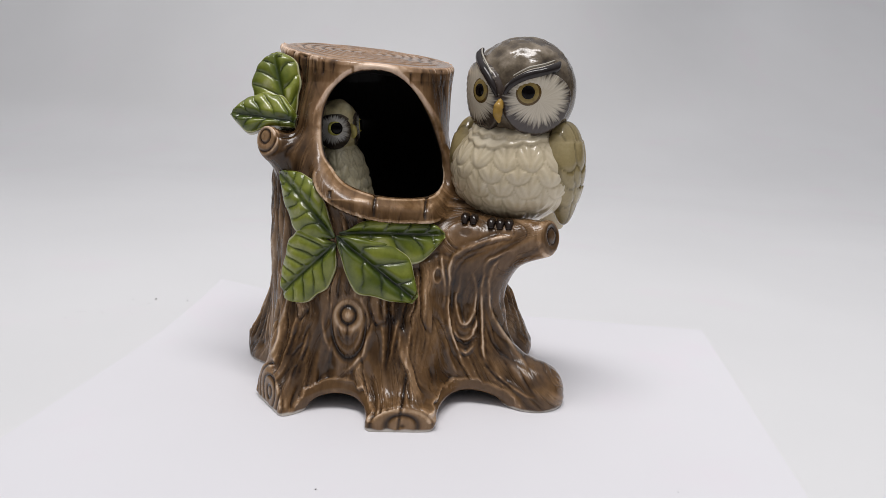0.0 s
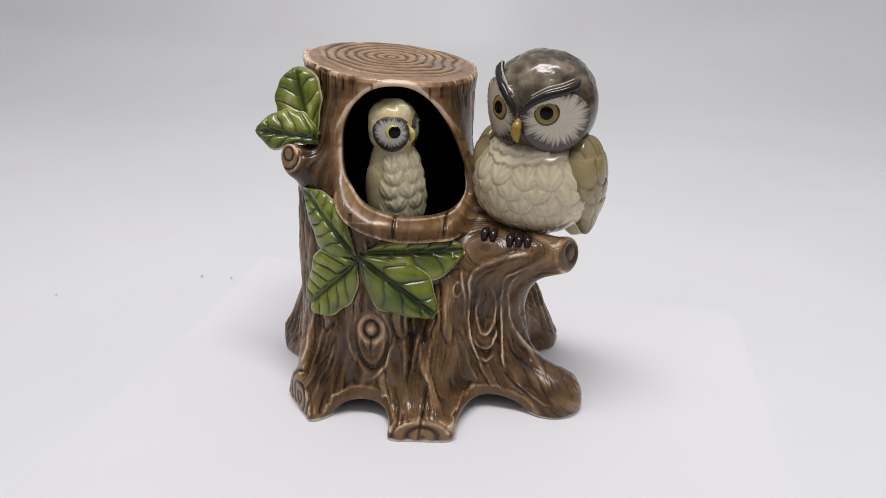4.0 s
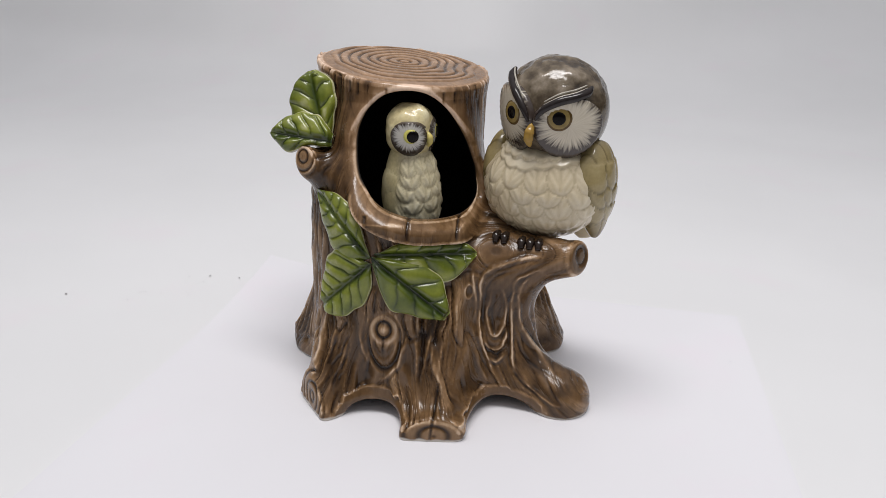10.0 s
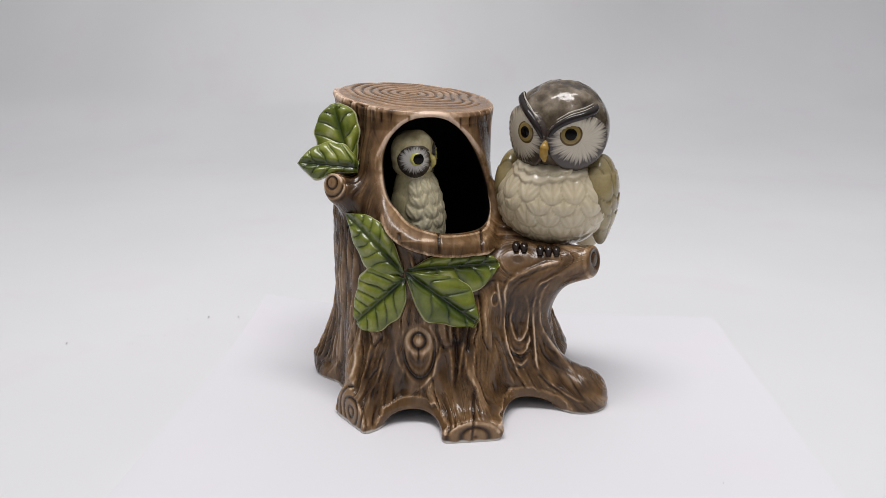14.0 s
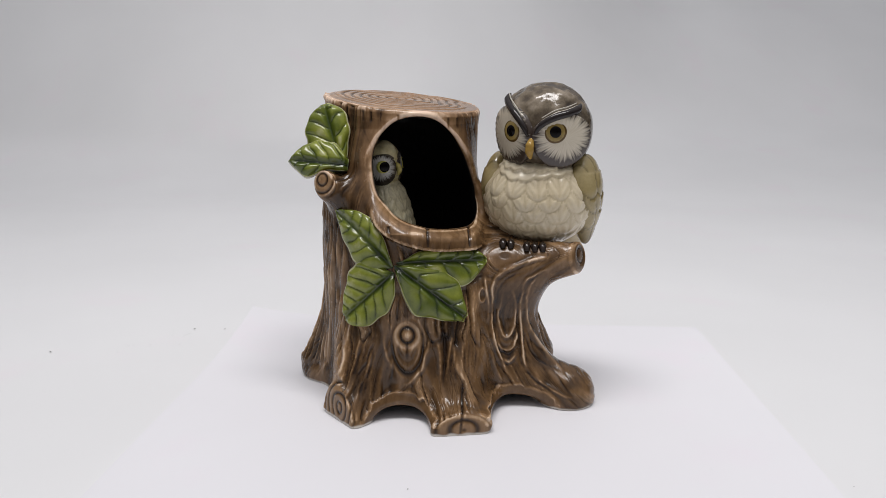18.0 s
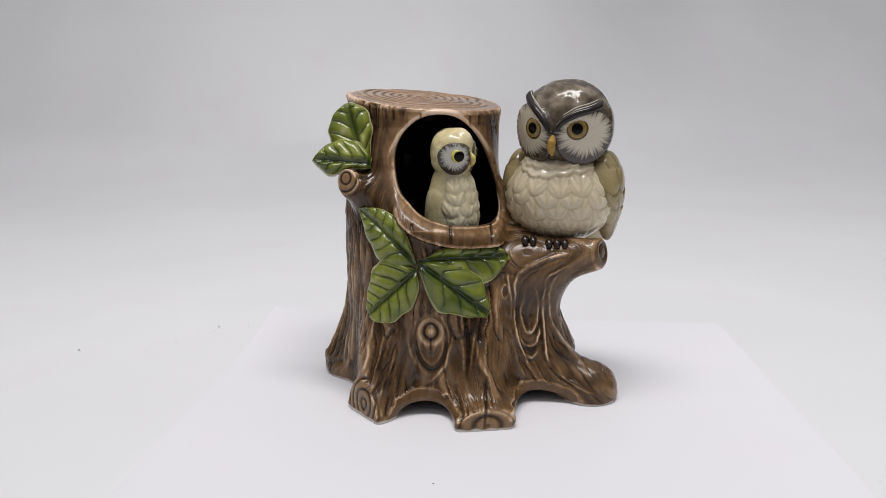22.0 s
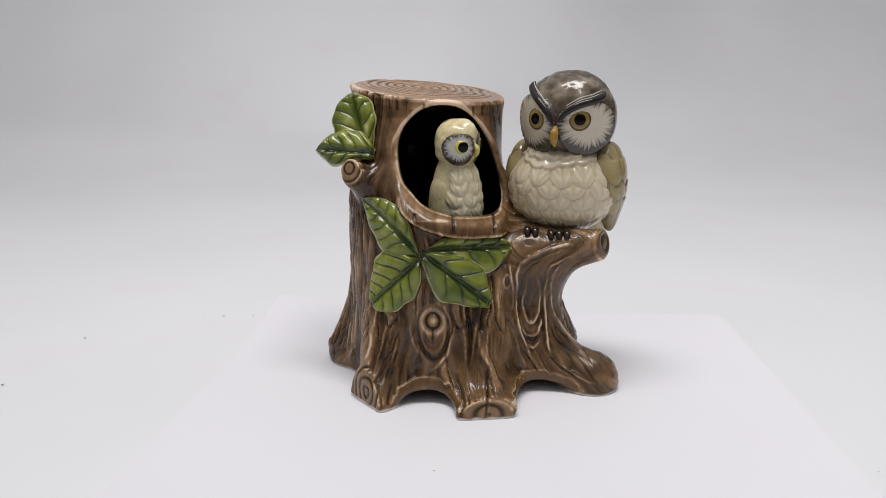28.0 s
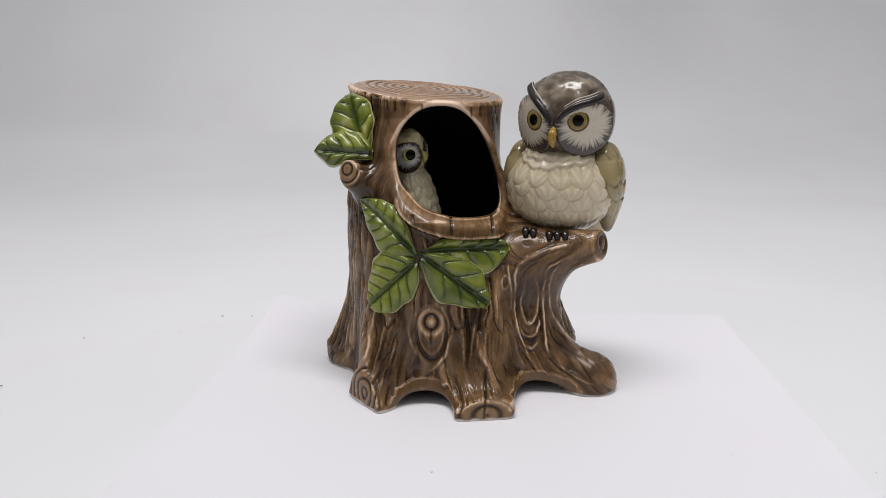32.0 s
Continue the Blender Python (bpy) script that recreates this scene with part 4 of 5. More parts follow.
# ---- leaves ----
def build_leaf(parent, base, tip, left, right, out, bow=0.0, lift=0.0022, free=0.006, ribs=5.0, tint=0.52, label=""):
    """A leaf from base to tip, laid on the bark along the direction out. left, right: its half widths at even steps of its length, in millimetres."""
    base, tip, out = np.array(base), np.array(tip), np.array(out) / np.linalg.norm(out)
    along = tip - base
    length = np.linalg.norm(along)
    along = along / length
    out = out - along * (out @ along)
    out = out / np.linalg.norm(out)
    across = np.cross(along, out)
    nu, nv = 80, 57
    u = np.linspace(0, 1, nu)[:, None] * np.ones((1, nv))
    v = np.linspace(-1, 1, nv)[None, :] * np.ones((nu, 1))

    def half(widths):
        w = np.interp(u, np.linspace(0, 1, len(widths)), widths)
        for _ in range(12):
            w[1:-1] = 0.25 * w[:-2] + 0.5 * w[1:-1] + 0.25 * w[2:]
        return w / 1000

    wl, wr = half(left), half(right)
    w = np.where(v < 0, wl, wr)
    flutter = 1 + 0.035 * np.sin(u * 23 + v * 2) * np.abs(v)
    side = bow * np.sin(math.pi * u) * length
    flat = base + along * (u * length)[..., None] + across * (v * w * flutter + side)[..., None]
    # lay it down on the bark
    p = flat.reshape(-1, 3) + out * 0.012
    gone = np.zeros(len(p))
    for _ in range(30):
        go = np.clip(solid_stump(*p.T), -0.002, 0.004) * 0.7
        p, gone = p - out * go[:, None], gone + go
    depth = gone.reshape(nu, nv)
    depth = np.minimum(depth, np.percentile(depth, 40) + free) if free else 0.012 + 0.0015 * (v ** 2) * np.ones_like(depth) + 0.002 * u ** 2
    for _ in range(40):
        depth[1:-1] = 0.5 * depth[1:-1] + 0.25 * (depth[:-2] + depth[2:])
        depth[:, 1:-1] = 0.5 * depth[:, 1:-1] + 0.25 * (depth[:, :-2] + depth[:, 2:])
    ground = flat + out * (0.012 - depth)[..., None]
    # cushioned between the veins
    mid = np.abs(v) * w
    wave = u * ribs - mid / length * 0.75 * ribs - 0.35 + 0.40 * (vnoise(u * 4 + 9, v * 2 + 3, 0 * u + ribs) - 0.5) + np.where(v < 0, 0.35, 0)
    vein_at = np.abs((wave % 1.0) - 0.5) * 2
    rib = np.exp(-(mid / 0.0006) ** 2) * step(1.02, 0.7, u)
    vein = step(0.86, 0.995, vein_at) * step(0.0004, 0.0014, mid) * step(1.0, 0.62, np.abs(v)) * step(0.04, 0.15, u) * step(1.0, 0.85, u)
    dome = np.sqrt(np.clip(1 - v ** 4, 0, 1)) * step(0, 0.08, u) * step(1.0, 0.94, u)
    cushion = np.sqrt(np.clip(1 - vein_at ** 2, 0, 1)) * step(0.0, 0.003, mid) * dome
    height = lift * (0.45 + 0.55 * dome) - 0.0009 * np.exp(-(mid / 0.0012) ** 2) - 0.0003 * vein + 0.0013 * cushion
    tone = tint - 0.06 - 0.13 * rib - 0.11 * vein + 0.26 * cushion + 0.34 * (vnoise(u * 5 + 3, v * 2.5 + 5, 0 * u + ribs) - 0.5)
    tone = tone - 0.12 * np.exp(-(mid / 0.003) ** 2) + 0.85 * step(0.92, 0.975, np.abs(v)) * step(0.03, 0.1, u) + 0.5 * step(0.97, 1.0, u)
    top = ground + out * height[..., None]
    rim = np.concatenate([[(i, 0) for i in range(nu)], [(nu - 1, j) for j in range(1, nv)], [(i, nv - 1) for i in range(nu - 2, -1, -1)], [(0, j) for j in range(nv - 2, 0, -1)]])
    edge = top[rim[:, 0], rim[:, 1]]
    low = edge - out * (lift * 0.45 + 0.0012)
    verts = np.concatenate([top.reshape(-1, 3), low])
    faces = [tuple(f[::-1]) for f in grid_faces(nu, nv)]
    flat_index = rim[:, 0] * nv + rim[:, 1]
    m, first = len(rim), nu * nv
    sides = [(flat_index[(i + 1) % m], first + (i + 1) % m, first + i, flat_index[i]) for i in range(m)]
    back = len(verts)
    verts = np.concatenate([verts, (ground - out * 0.0014).reshape(-1, 3)])
    faces += sides + [tuple(f + back) for f in grid_faces(nu, nv)]
    tones = np.concatenate([tone.ravel(), np.full(m + nu * nv, 0.5)])
    ob = mesh_object("leaf", verts, faces, [LEAF, EDGE], parent, label, attrs={"relief": np.clip(tones, 0, 1)})
    slots = np.zeros(len(faces), np.int32)
    slots[(nu - 1) * (nv - 1):] = 1
    ob.data.polygons.foreach_set("material_index", slots)
    return ob


def build_leaves(parent):
    # half widths every tenth of the length
    near = (0.03, -0.95, 0.30)
    build_leaf(parent, (-0.0091, -0.052, 0.0724), (0.0330, -0.046, 0.0726), (0.2, 1.4, 4.2, 5.2, 5.3, 5.2, 5.2, 5.3, 5.4, 4.6, 0.8),
               (0.2, 3.0, 6.5, 9.0, 10.5, 12.0, 12.6, 12.4, 9.6, 6.0, 0.8), near, tint=0.54, label="pale green rounded leaf", ribs=5.2)
    build_leaf(parent, (-0.0115, -0.050, 0.0702), (-0.0376, -0.033, 0.0938), (0.3, 7.2, 9.8, 10.5, 10.0, 9.0, 7.8, 6.4, 4.6, 2.4, 0.2),
               (0.3, 2.3, 4.4, 6.0, 7.0, 7.6, 7.9, 7.3, 5.3, 2.6, 0.2), near, tint=0.60, label="pointed green leaf", ribs=6.2)
    build_leaf(parent, (-0.0112, -0.050, 0.0670), (-0.0342, -0.042, 0.0438), (0.3, 5.0, 8.0, 10.4, 11.0, 11.0, 10.8, 10.2, 9.0, 6.0, 1.0),
               (0.3, 8.0, 12.5, 14.5, 15.0, 14.2, 12.5, 10.5, 8.0, 5.0, 1.0), near, tint=0.60, label="broad green leaf", ribs=5.6)
    build_leaf(parent, (-0.0100, -0.052, 0.0708), (0.0213, -0.052, 0.0462), (0.3, 3.4, 5.8, 8.0, 10.3, 11.8, 12.2, 11.4, 9.0, 5.5, 2.0),
               (0.3, 3.9, 6.2, 8.8, 11.8, 12.3, 10.6, 8.6, 6.6, 4.2, 1.6), near, lift=0.0038, tint=0.40, label="dark green broad leaf", ribs=4.2)
    build_leaf(parent, (-0.0333, -0.0215, 0.1083), (-0.0420, -0.0155, 0.1392), (3.0, 9.0, 12.0, 13.0, 13.2, 13.0, 12.6, 12.0, 10.6, 8.4, 2.0),
               (1.5, 2.5, 3.6, 4.9, 6.2, 7.6, 8.5, 8.7, 8.2, 6.8, 2.0), (-0.12, -0.95, 0.30), free=0, lift=0.003, tint=0.56, label="upright rounded green leaf", ribs=5.0)
    build_leaf(parent, (-0.0310, -0.0250, 0.1112), (-0.0582, -0.0245, 0.1142), (2.0, 2.2, 2.4, 2.4, 3.2, 4.6, 6.8, 6.6, 5.0, 2.8, 0.2),
               (3.0, 6.8, 9.4, 10.7, 11.0, 11.0, 10.4, 9.2, 7.2, 4.4, 0.2), (-0.05, -0.95, 0.35), free=0, lift=0.003, tint=0.56, label="small pointed green leaf", ribs=5.0)


# ---- owls ----
def blob(center, radii, turn, n_lat=90, n_lon=150, power=2.0):
    """A rounded form: points, unit directions (in its own axes) and faces. turn: its own axes as rows (right, back, up)."""
    lat = np.linspace(0.001, math.pi - 0.001, n_lat)[:, None]
    lon = np.linspace(0, 2 * math.pi, n_lon, endpoint=False)[None, :]
    d = np.stack([np.sin(lat) * np.sin(lon), -np.sin(lat) * np.cos(lon), np.cos(lat) * np.ones_like(lon)], -1).reshape(-1, 3)
    r = (np.abs(d) ** power).sum(1) ** (-1 / power)
    local = d * r[:, None] * np.array(radii)
    return local, d, grid_faces(n_lat, n_lon, True)[:, ::-1]


def scales(local, rows, height, out_tone):
    """Overlapping breast feathers, like shingles, each with a quill and barbs: rows, from the lowest up, of (z, half angle, count, size)."""
    ang = np.arctan2(local[:, 0], -local[:, 1])
    r = np.hypot(local[:, 0], local[:, 1])
    rnd = random.Random(11)
    lift, tone = np.zeros(len(local)), np.full(len(local), out_tone)
    for z0, wide, count, size in rows:
        for i in range(count):
            a = -wide + 2 * wide * i / max(1, count - 1) + rnd.uniform(-0.04, 0.04)
            zc, grow, bent = z0 + rnd.uniform(-0.0004, 0.0004), rnd.uniform(0.94, 1.08), rnd.uniform(-0.2, 0.2)
            du, dz = (ang - a) * np.maximum(r, size) / (size * grow), (local[:, 2] - zc) / (size * 1.08 * grow)
            d = np.sqrt(du ** 2 + dz ** 2)
            here = d < 1
            dome = height * (0.25 + 0.75 * step(0.9, -0.7, dz)) * np.clip(1 - d ** 4, 0, 1) ** 0.7
            quill = np.exp(-((du - bent * dz) / 0.10) ** 2) * step(-0.85, -0.55, dz)
            barb = np.cos((np.abs(du - bent * dz) * 1.3 - dz * 0.9) * 9.0) * step(1.0, 0.75, d) * step(0.08, 0.22, np.abs(du))
            lift = np.where(here, np.maximum(dome - height * (0.28 * quill - 0.15 * barb), lift * 0.35), lift)
            tone = np.where(here, 0.66 - 0.13 * quill + 0.06 * barb - 0.18 * step(0.80, 1.0, d) - 0.05 * dz, tone)
    return lift, tone


def place(local, at, turn):
    return np.asarray(local) @ np.asarray(turn) + np.asarray(at)


def face_disc(name, parent, mat, head_at, head_r, turn, azimuth, elevation, size, rise, squash=1.0, flip=1, label="", power=2.0, top=1.0):
    """A disc of face feathers laid over the head round an eye."""
    n_r, n_a = 26, 96
    rho = np.linspace(0.02, 1, n_r)[:, None] * np.ones((1, n_a))
    a = np.linspace(0, 2 * math.pi, n_a, endpoint=False)[None, :] * np.ones((n_r, 1))
    az = azimuth + flip * rho * size * np.cos(a)
    el = elevation + rho * size * squash * np.sin(a) * np.where(np.sin(a) > 0, top, 1.0)
    d = np.stack([np.sin(az) * np.cos(el), -np.cos(az) * np.cos(el), np.sin(el)], -1)
    lift = rise * (0.35 + 0.65 * step(0.35, 0.95, rho)) * step(1.06, 0.93, rho) - 0.0010 * step(0.9, 1.0, rho)
    lift = lift + 0.00008 * np.cos(a * 30) * step(0.4, 0.8, rho)
    d = d * ((np.abs(d) ** power).sum(-1) ** (-1 / power))[..., None]
    local = d * np.array(head_r) * (1 + (lift / np.mean(head_r)))[..., None]
    centre = local[0].mean(0)
    verts = np.concatenate([local.reshape(-1, 3), centre[None]])
    faces = [tuple(f) for f in grid_faces(n_r, n_a, True)] + [(n_r * n_a, (i + 1) % n_a, i) for i in range(n_a)]
    if flip > 0:
        faces = [f[::-1] for f in faces]
    at = np.stack([np.cos(a), np.sin(a), rho], -1).reshape(-1, 3)
    return mesh_object(name, place(verts, head_at, turn), faces, mat, parent, label, attrs={"disc": np.concatenate([at, [[1, 0, 0]]])})


def eye_on(parent, head_at, head_r, turn, azimuth, elevation, iris, pupil, iris_mat, lift, ring=None, shift=0.0):
    """A raised round eye: iris ring and pupil, as domes that follow the head."""
    d0 = np.array([math.sin(azimuth) * math.cos(elevation), -math.cos(azimuth) * math.cos(elevation), math.sin(elevation)])
    n = d0 / np.array(head_r)
    n = n / np.linalg.norm(n)
    right = np.cross((0, 0, 1), n)
    right = right / np.linalg.norm(right)
    up = np.cross(n, right)
    centre = d0 * np.array(head_r)

    def dome(name, size, base, high, mat, label, shift=0.0):
        n_r, n_a = 8, 40
        rho = np.linspace(0, 1, n_r)[:, None] * np.ones((1, n_a))
        a = np.linspace(0, 2 * math.pi, n_a, endpoint=False)[None, :] * np.ones((n_r, 1))
        h = base + high * np.sqrt(np.clip(1 - rho ** 2.4, 0, 1)) - 0.0006 * (rho > 0.99)
        local = centre + right * (shift * head_r[0] + rho * size * np.cos(a))[..., None] + up * (rho * size * np.sin(a))[..., None] + n * h[..., None]
        return mesh_object(name, place(local.reshape(-1, 3), head_at, turn), grid_faces(n_r, n_a, True)[:, ::-1], mat, parent, label)

    if ring:
        dome("eye_ring", iris * 1.16, lift - 0.0002, 0.0004, ring, "darker amber ring round the eye")
    dome("iris", iris, lift, 0.0005, iris_mat, "glossy yellow iris", shift)
    dome("pupil", pupil, lift + 0.0003, 0.0006, BLACK, "glossy black pupil")


def tube(name, points, radii, mat, parent, label="", flat=None, segments=14):
    """A tapered, rounded strand through points; flat: direction in which it is thinned to half."""
    pts = np.array(points, float)
    t = np.linspace(0, len(pts) - 1, 6 * (len(pts) - 1) + 1)
    i = np.clip(t.astype(int), 0, len(pts) - 2)
    f = (t - i)[:, None]
    prev, nxt = pts[np.maximum(i - 1, 0)], pts[np.minimum(i + 2, len(pts) - 1)]
    a, b = pts[i], pts[i + 1]
    line = 0.5 * (2 * a + (b - prev) * f + (2 * prev - 5 * a + 4 * b - nxt) * f ** 2 + (3 * a - prev - 3 * b + nxt) * f ** 3)
    rad = np.interp(t, np.arange(len(pts)), radii)
    verts, n = [], len(line)
    for k in range(n):
        way = line[min(k + 1, n - 1)] - line[max(k - 1, 0)]
        way = way / np.linalg.norm(way)
        ref = np.array(flat if flat is not None else (0.1, 0.3, 1.0))
        u = ref - way * (ref @ way)
        u = u / np.linalg.norm(u)
        v = np.cross(way, u)
        for s in range(segments):
            q = 2 * math.pi * s / segments
            verts.append(line[k] + rad[k] * (u * math.cos(q) * (0.55 if flat is not None else 1) + v * math.sin(q)))
    verts += [line[0] - (line[1] - line[0]) * 0.2, line[-1] + (line[-1] - line[-2]) * 0.2]
    faces = [tuple(f) for f in grid_faces(n, segments, True)]
    faces += [((s + 1) % segments, s, n * segments) for s in range(segments)]
    faces += [((n - 1) * segments + s, (n - 1) * segments + (s + 1) % segments, n * segments + 1) for s in range(segments)]
    return mesh_object(name, verts, faces, mat, parent, label, attrs={"relief": np.full(len(verts), 0.6)})


def axes_for(yaw):
    """Right, back and up of a bird that faces -y when yaw is 0 and turns towards +x."""
    c, s = math.cos(yaw), math.sin(yaw)
    return np.array([[c, s, 0], [-s, c, 0], [0, 0, 1]])


def wing_shell(parent, at, turn, side, mat, size, label, carved=1.0):
    """A folded wing lying on the flank: rounded shoulder, pointed tip, rows of feathers."""
    local, d, faces = blob(None, (1, 1, 1), turn, 80, 120, 2.2)
    x, y, z = (local * np.array(size)).T
    low = step(0.2, -1.0, d[:, 2])
    y = y * (1 - 0.55 * low ** 1.5) + 0.45 * size[1] * low
    x = x * (1 - 0.35 * low)
    # long flight feathers below, scalloped coverts above
    plume = np.abs(((d[:, 1] * 2.2 + 0.5 * d[:, 2]) % 1.0) - 0.5) * 2
    gap = step(0.80, 0.97, plume)
    lift, tone = -0.10 * gap, 0.50 - 0.30 * gap - 0.25 * step(-0.5, -0.95, d[:, 2])
    for z0, count, shift in ((-0.22, 3, 0.0), (0.12, 4, 0.12), (0.45, 3, 0.0)):
        for i in range(count):
            c = -0.62 + shift + 1.24 * i / (count - 1)
            q = np.hypot((d[:, 1] - c) / 0.40, (d[:, 2] - z0) / 0.36)
            here = (q < 1) & (d[:, 2] < z0 + 0.18)
            lift = np.where(here, 0.12 * np.clip(1 - q ** 3, 0, 1) ** 0.6, lift)
            tone = np.where(here, 0.62 - 0.34 * step(0.78, 1.0, q), tone)
    x = x * (1 + carved * lift)
    verts = np.stack([side * x, y, z], 1) + np.array((side * at[0], at[1], at[2]))
    if side < 0:
        faces = faces[:, ::-1]
    return verts, faces, np.clip(tone, 0, 1)


def build_owl(parent):
    turn = axes_for(radians(-29))
    body_at, body_r = np.array((0.0603, -0.0130, 0.0950)), np.array((0.0268, 0.0250, 0.0235))
    local, d, faces = blob(body_at, body_r, turn, 150, 240, 2.08)
    local[:, :2] *= (1 - 0.06 * step(-0.1, 0.9, d[:, 2]) - 0.10 * step(-0.4, -0.95, d[:, 2]))[:, None]
    rows = [(-0.0176, 0.62, 4, 0.0054), (-0.0130, 0.95, 6, 0.0060), (-0.0080, 0.92, 5, 0.0064), (-0.0028, 1.12, 6, 0.0064), (0.0026, 1.00, 5, 0.0062), (0.0072, 1.15, 6, 0.0058)]
    lift, tone = scales(local, rows, 0.0010, 0.60)
    # collar of ruffled feathers under the face
    ang = np.arctan2(local[:, 0], -local[:, 1])
    for low, waves, thick, sag in ((0.0108, 9.0, 0.0012, 0.0042), (0.0138, 11.0, 0.0022, 0.0050)):
        edge = local[:, 2] - low + 0.0011 * np.abs(np.cos(ang * waves)) + 0.0006 * np.sin(ang * 5 + waves) - sag * ang ** 2
        ruff = step(-0.0004, 0.0005, edge) * (np.abs(ang) < 1.05)
        lift = lift * (1 - ruff) + thick * ruff * step(0.0065, 0.0, edge)
        tone = np.where(ruff > 0.5, 0.76 - 0.22 * step(0.0012, 0.0, edge) - 0.05 * np.cos(ang * waves * 2), tone)
    n = local / np.maximum(np.linalg.norm(local, axis=1, keepdims=True), 1e-9)
    owl = mesh_object("owl", place(local + n * lift[:, None], body_at, turn), faces, CREAM, parent,
                      "plump ceramic owl with cream scalloped breast on the branch", attrs={"relief": np.clip(tone, 0, 1)})
    # head
    head_at, head_r = np.array((0.0613, -0.0164, 0.1277)), np.array((0.0216, 0.0197, 0.0216))
    local, d, faces = blob(head_at, head_r, turn, 130, 190, 2.1)
    bumps = 0.7 * vnoise(local[:, 0] * 190, local[:, 1] * 190, local[:, 2] * 190) + 0.3 * vnoise(local[:, 0] * 430, local[:, 1] * 430, local[:, 2] * 430)
    crown = step(0.1, 0.6, d[:, 2])
    lift = 0.0016 * (bumps - 0.5) * crown
    tone = 0.42 + 1.25 * (bumps - 0.5) * crown + 0.08 * crown
    mesh_object("head", place(local * (1 + lift / 0.02)[:, None], head_at, turn), faces, CAP, owl, "mottled dark brown crown of the head", attrs={"relief": np.clip(tone, 0, 1)})
    for side in (-1, 1):
        face_disc("face_disc", owl, FACE, head_at, head_r * 1.015, turn, side * 0.66, -0.14, 0.70, 0.0020, 0.98, side, "white face feathers with a dark streaked border", 2.1, 0.74 if side > 0 else 0.95)
        eye_on(owl, head_at, head_r * 1.03, turn, side * 0.47, -0.01, 0.0047, 0.0029, AMBER, 0.0006, EYE_RING)
        # brow: from the bridge up and out to the ear tuft
        if side > 0:
            arch = ((0.07, -0.06, 1.12), (0.20, 0.12, 1.13), (0.45, 0.26, 1.12), (0.74, 0.34, 1.10), (0.98, 0.42, 1.09), (1.12, 0.52, 1.09))
        else:
            arch = ((0.06, -0.10, 1.12), (0.16, 0.10, 1.13), (0.38, 0.32, 1.12), (0.68, 0.50, 1.09), (0.90, 0.62, 1.10), (0.97, 0.74, 1.12))
        pts = [place(np.array([math.sin(side * a) * math.cos(e), -math.cos(a) * math.cos(e), math.sin(e)]) * head_r * r, head_at, turn) for a, e, r in arch]
        tube("brow", pts, (0.0005, 0.0014, 0.0017, 0.0018, 0.0018, 0.0005), BROW, owl, "dark raised brow")
        for rise, inner, fat in ((0.0017, 0.0, 1.0), (0.0030, 0.0004, 0.8)):
            ridge = [p + np.array((0, inner, rise)) - 0.02 * rise / 0.0017 * (p - head_at) for p in pts[1:-1]]
            tube("brow_ridge", ridge, tuple(fat * w for w in (0.0003, 0.00045, 0.00045, 0.0003)), PALE, owl, "pale line above the brow")
    beak = [place(np.array(q), head_at, turn) for q in ((0, -0.0205, -0.0035), (0, -0.0228, -0.0062), (0, -0.0233, -0.0092), (0, -0.0215, -0.0122))]
    tube("beak", beak, (0.0009, 0.0020, 0.0019, 0.0005), BEAK, owl, "hooked ochre yellow beak")
    for side in (-1, 1):
        verts, faces, tone = wing_shell(owl, (0.0208, 0.0005, -0.0005), turn, side, WING, (0.0080, 0.0140, 0.0220), "")
        mesh_object("wing", place(verts, body_at, turn), faces, WING, owl, "folded olive-tan wing with layered feathers", attrs={"relief": tone})
    # tail behind the branch
    tail = [place(np.array(q), body_at, turn) for q in ((0.006, 0.016, -0.012), (0.009, 0.020, -0.021), (0.011, 0.022, -0.028))]
    tube("tail", tail, (0.010, 0.0080, 0.004), CREAM, owl, "short pale tail", flat=(0.4, 0.9, 0))
    # claws
    for cx, cy, cz in ((0.0395, -0.0330, 0.0762), (0.0430, -0.0340, 0.0760), (0.0500, -0.0365, 0.0752), (0.0535, -0.0375, 0.0752), (0.0570, -0.0380, 0.0752)):
        tube("claw", [(cx + 0.001, cy + 0.004, cz + 0.0004), (cx, cy, cz + 0.0006), (cx - 0.0003, cy - 0.0026, cz - 0.0014)], (0.0014, 0.0019, 0.0011), CLAW, owl, "shiny dark brown toe")


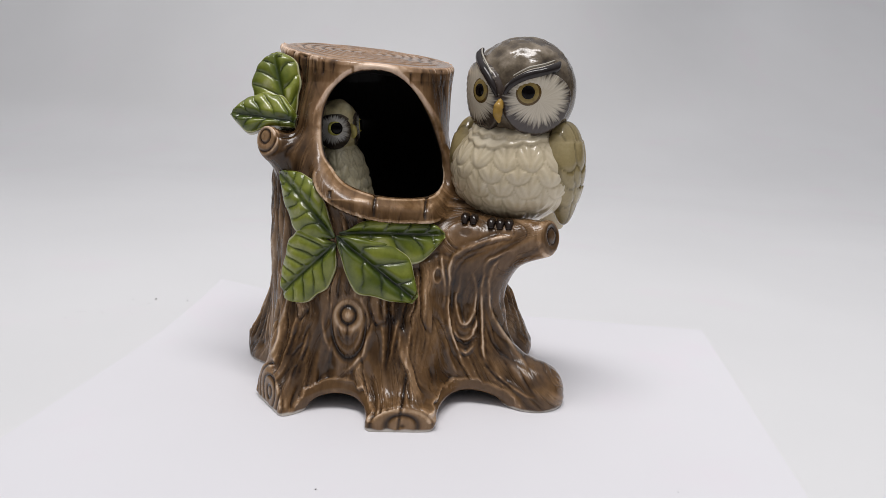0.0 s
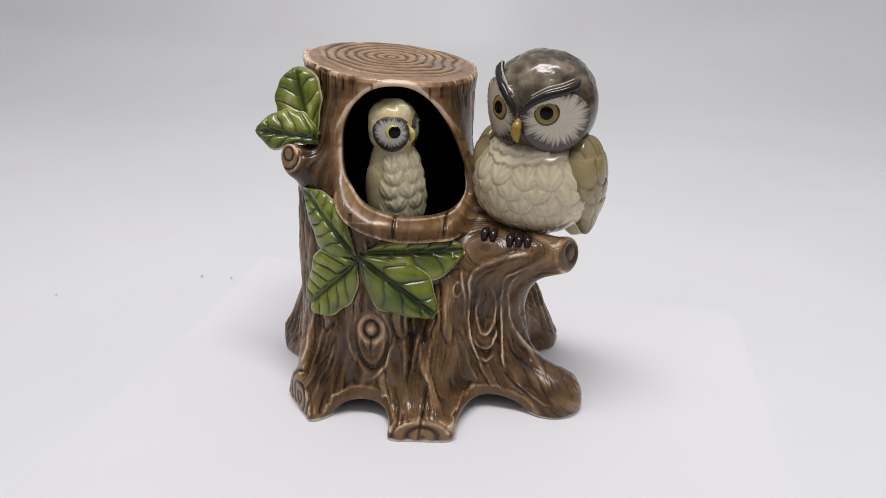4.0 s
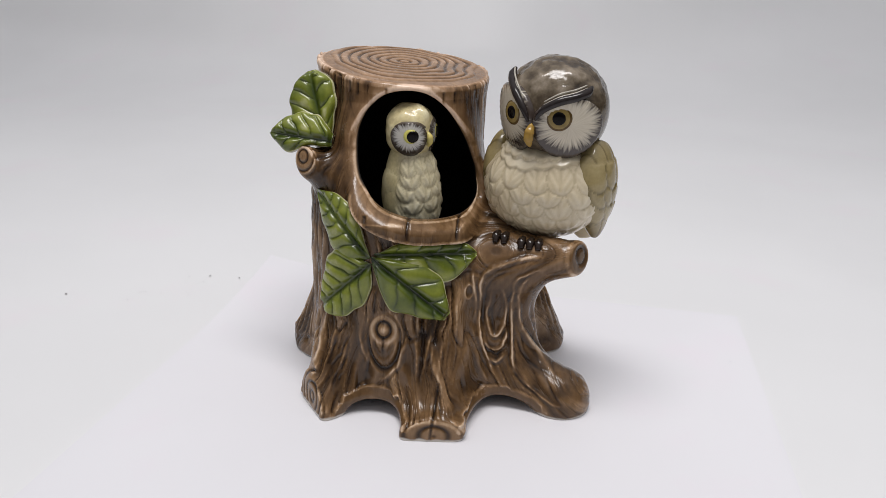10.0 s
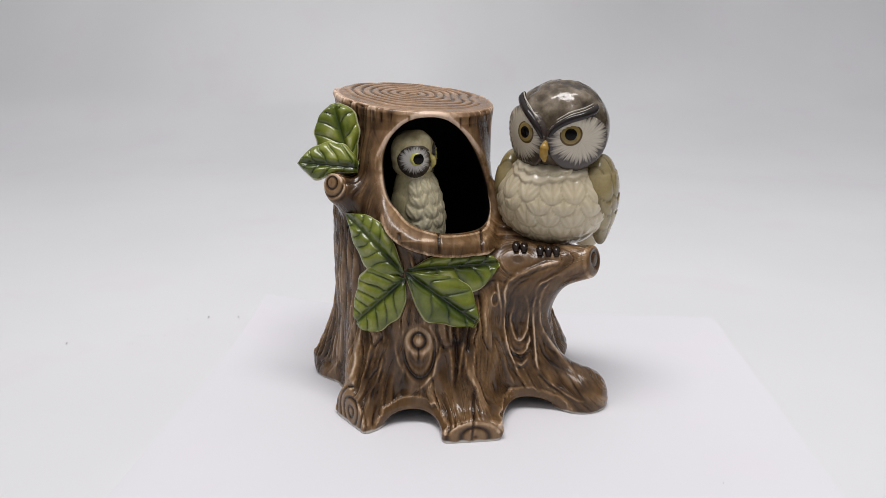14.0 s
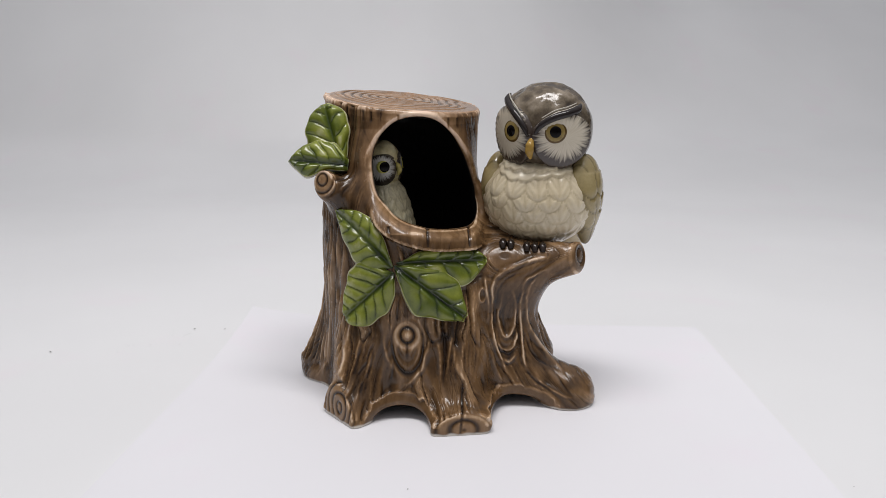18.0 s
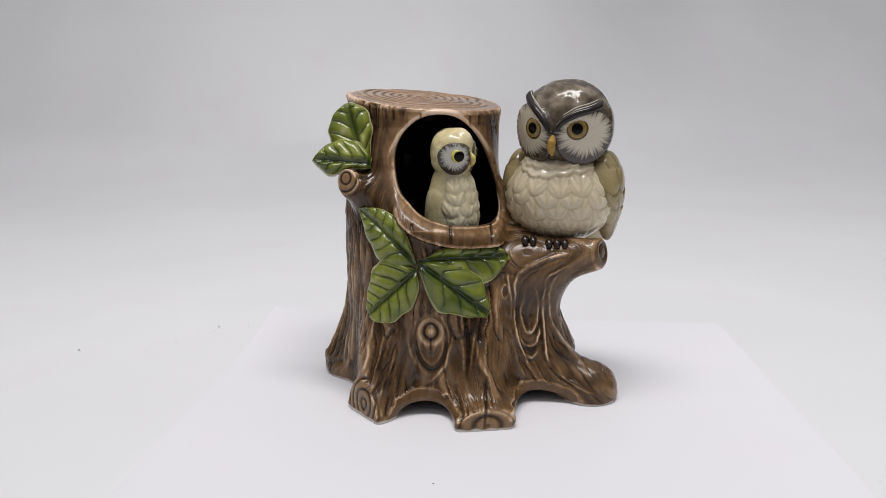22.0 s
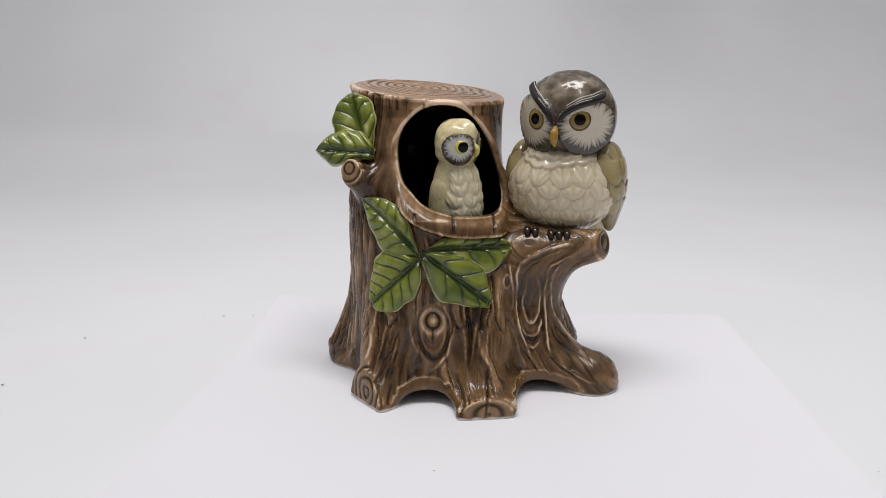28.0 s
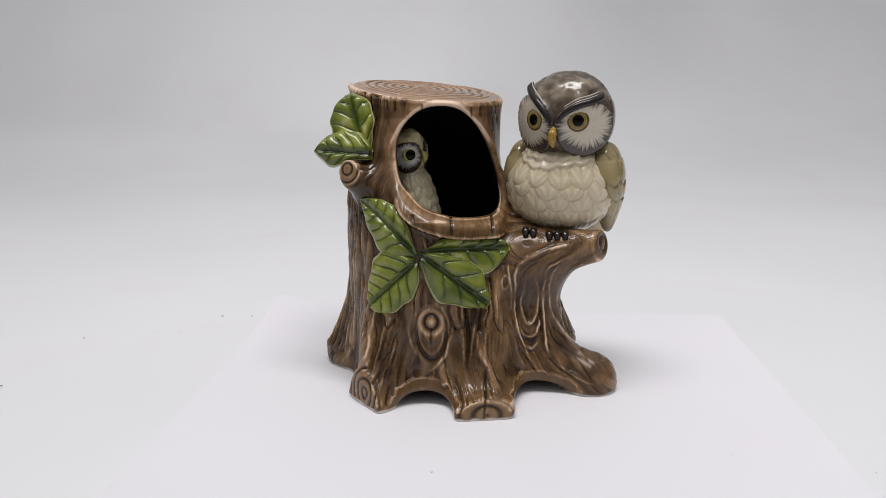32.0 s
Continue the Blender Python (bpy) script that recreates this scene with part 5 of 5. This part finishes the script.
def build_chick():
    """The small owl, in its own axes: foot at the origin, upright, facing turned to the viewer's right."""
    chick = tagged(new("owl_chick"), "small cream ceramic owl chick swaying in the nest hole", "figurine")
    turn = axes_for(radians(55))
    body_at, body_r = np.array((0.0, 0.0008, 0.0132)), np.array((0.0118, 0.0119, 0.0223))
    local, d, faces = blob(body_at, body_r, turn, 110, 170, 2.7)
    local[:, :2] *= (1 - 0.24 * step(-0.5, 0.95, d[:, 2]))[:, None]
    rows = [(-0.0145, 0.80, 3, 0.0056), (-0.0090, 1.00, 4, 0.0056), (-0.0035, 0.80, 3, 0.0054), (0.0018, 1.00, 4, 0.0052), (0.0068, 0.80, 3, 0.0048), (0.0110, 0.95, 4, 0.0040)]
    lift, tone = scales(local, rows, 0.0012, 0.60)
    n = local / np.maximum(np.linalg.norm(local, axis=1, keepdims=True), 1e-9)
    mesh_object("body", place(local + n * lift[:, None], body_at, turn), faces, CHICK, chick, "cream body with scalloped breast feathers",
                attrs={"relief": np.clip(tone, 0, 1), "pale": step(0.15, -0.45, d[:, 1])})
    head_at, head_r = np.array((0.0002, 0.0, 0.0380)), np.array((0.0096, 0.0096, 0.0107))
    local, d, faces = blob(head_at, head_r, turn, 90, 130, 2.6)
    ridge = step(0.1, 0.8, d[:, 2]) * np.exp(-(d[:, 0] / 0.25) ** 2)
    ridge = ridge * (1 + 1.6 * (d[:, 1] < 0) * -d[:, 1])
    rough = vnoise(local[:, 0] * 420, local[:, 1] * 420, local[:, 2] * 420) - 0.5
    mesh_object("head", place(local * (1 + 0.08 * ridge + 0.035 * rough)[:, None], head_at, turn), faces, CHICK, chick, "cream head with a low crest", attrs={"relief": np.clip(0.58 + 0.12 * ridge + 0.35 * rough, 0, 1)})
    for side in (-1, 1):
        face_disc("face_disc", chick, FACE_CHICK, head_at, head_r * 1.015, turn, side * 0.92, -0.08, 0.92, 0.0005, 0.90, side, "white face feathers ringed with brown strokes", 2.6, 0.66)
        eye_on(chick, head_at, head_r * 1.10, turn, side * 0.76, -0.03, 0.0031, 0.00265, LEMON, 0.0004, shift=side * 0.05)
        arch = ((0.16, 0.24, 1.06), (0.45, 0.38, 1.06), (0.80, 0.43, 1.06), (1.20, 0.40, 1.05), (1.55, 0.28, 1.03))
        line = [place(np.array([math.sin(side * a) * math.cos(e), -math.cos(a) * math.cos(e), math.sin(e)]) * head_r * r, head_at, turn) for a, e, r in arch]
        tube("brow", line, (0.0004, 0.0009, 0.0010, 0.0009, 0.0004), CHICK_BROW, chick, "thin grey-brown brow line")
    beak = [place(np.array(q), head_at, turn) for q in ((0, -0.0093, 0.0005), (0, -0.0108, -0.0015), (0, -0.0108, -0.0036), (0, -0.0098, -0.0054))]
    tube("beak", beak, (0.0007, 0.0014, 0.0012, 0.0004), BEAK_PALE, chick, "pale yellow beak")
    for side in (-1, 1):
        verts, faces, tone = wing_shell(chick, (0.0062, 0.0016, -0.0025), turn, side, CHICK, (0.0048, 0.0088, 0.0150), "", 0.25)
        mesh_object("wing", place(verts, body_at, turn), faces, CHICK, chick, "folded cream wing", attrs={"relief": np.clip(0.66 + 0.15 * (tone - 0.55), 0, 1)})
    return chick


build_sweep()
build_paper()
build_specks()
music_box = tagged(new("music_box"), "glazed ceramic tree stump music box with leaves and perched owl", "figurine")
build_stump(music_box)
build_leaves(music_box)
build_owl(music_box)
chick = build_chick()

# ---- what moves ----
def chick_pose(s):
    eye = Vector((-0.0180 + 0.0251 * s, -0.0138 - 0.0195 * s, 0.1093 + 0.0067 * s + 0.012 * s * (1 - s)))
    lean = pose(0, 0, 0, 3 * s - 1, -8 + 8.5 * s, 0)
    return Matrix.Translation(eye - lean @ Vector((0.0004, -0.0098, 0.0382))) @ lean


def motions():
    # how far the chick has swung out, from 0 at the back of the nest to 1 at the front
    walk(chick, [(t, chick_pose(s)) for t, s in (
        (0, 0.0), (0.5, -0.03), (1, 0.09), (1.5, 0.35), (2, 0.57), (2.5, 0.81), (3, 0.99), (3.5, 0.89), (4, 0.69), (4.5, 0.46), (5, 0.25), (5.5, 0.06),
        (6, 0.0), (6.5, 0.0), (7, 0.20), (7.5, 0.41), (8, 0.63), (8.5, 0.84), (9, 1.02), (9.5, 0.96), (10, 0.77), (10.5, 0.54), (11, 0.32), (11.5, 0.14),
        (12, 0.0), (12.5, -0.03), (13, 0.07), (13.5, 0.29), (14, 0.47), (14.5, 0.66), (15, 0.87), (15.5, 1.01), (16, 0.94), (16.5, 0.74), (17, 0.49), (17.5, 0.26),
        (18, 0.05), (18.5, -0.03), (19, -0.05), (19.5, 0.10), (20, 0.35), (20.5, 0.59), (21, 0.79), (21.5, 0.96), (22, 0.99), (22.5, 0.79), (23, 0.49), (23.5, 0.25),
        (24, 0.06), (24.5, -0.02), (25, -0.05), (25.5, 0.01), (26, 0.18), (26.5, 0.41), (27, 0.63), (27.5, 0.85), (28, 1.01), (28.5, 0.89), (29, 0.65), (29.5, 0.39),
        (30, 0.20), (30.5, 0.02), (31, -0.04), (31.5, -0.02), (32, 0.09))])


motions()
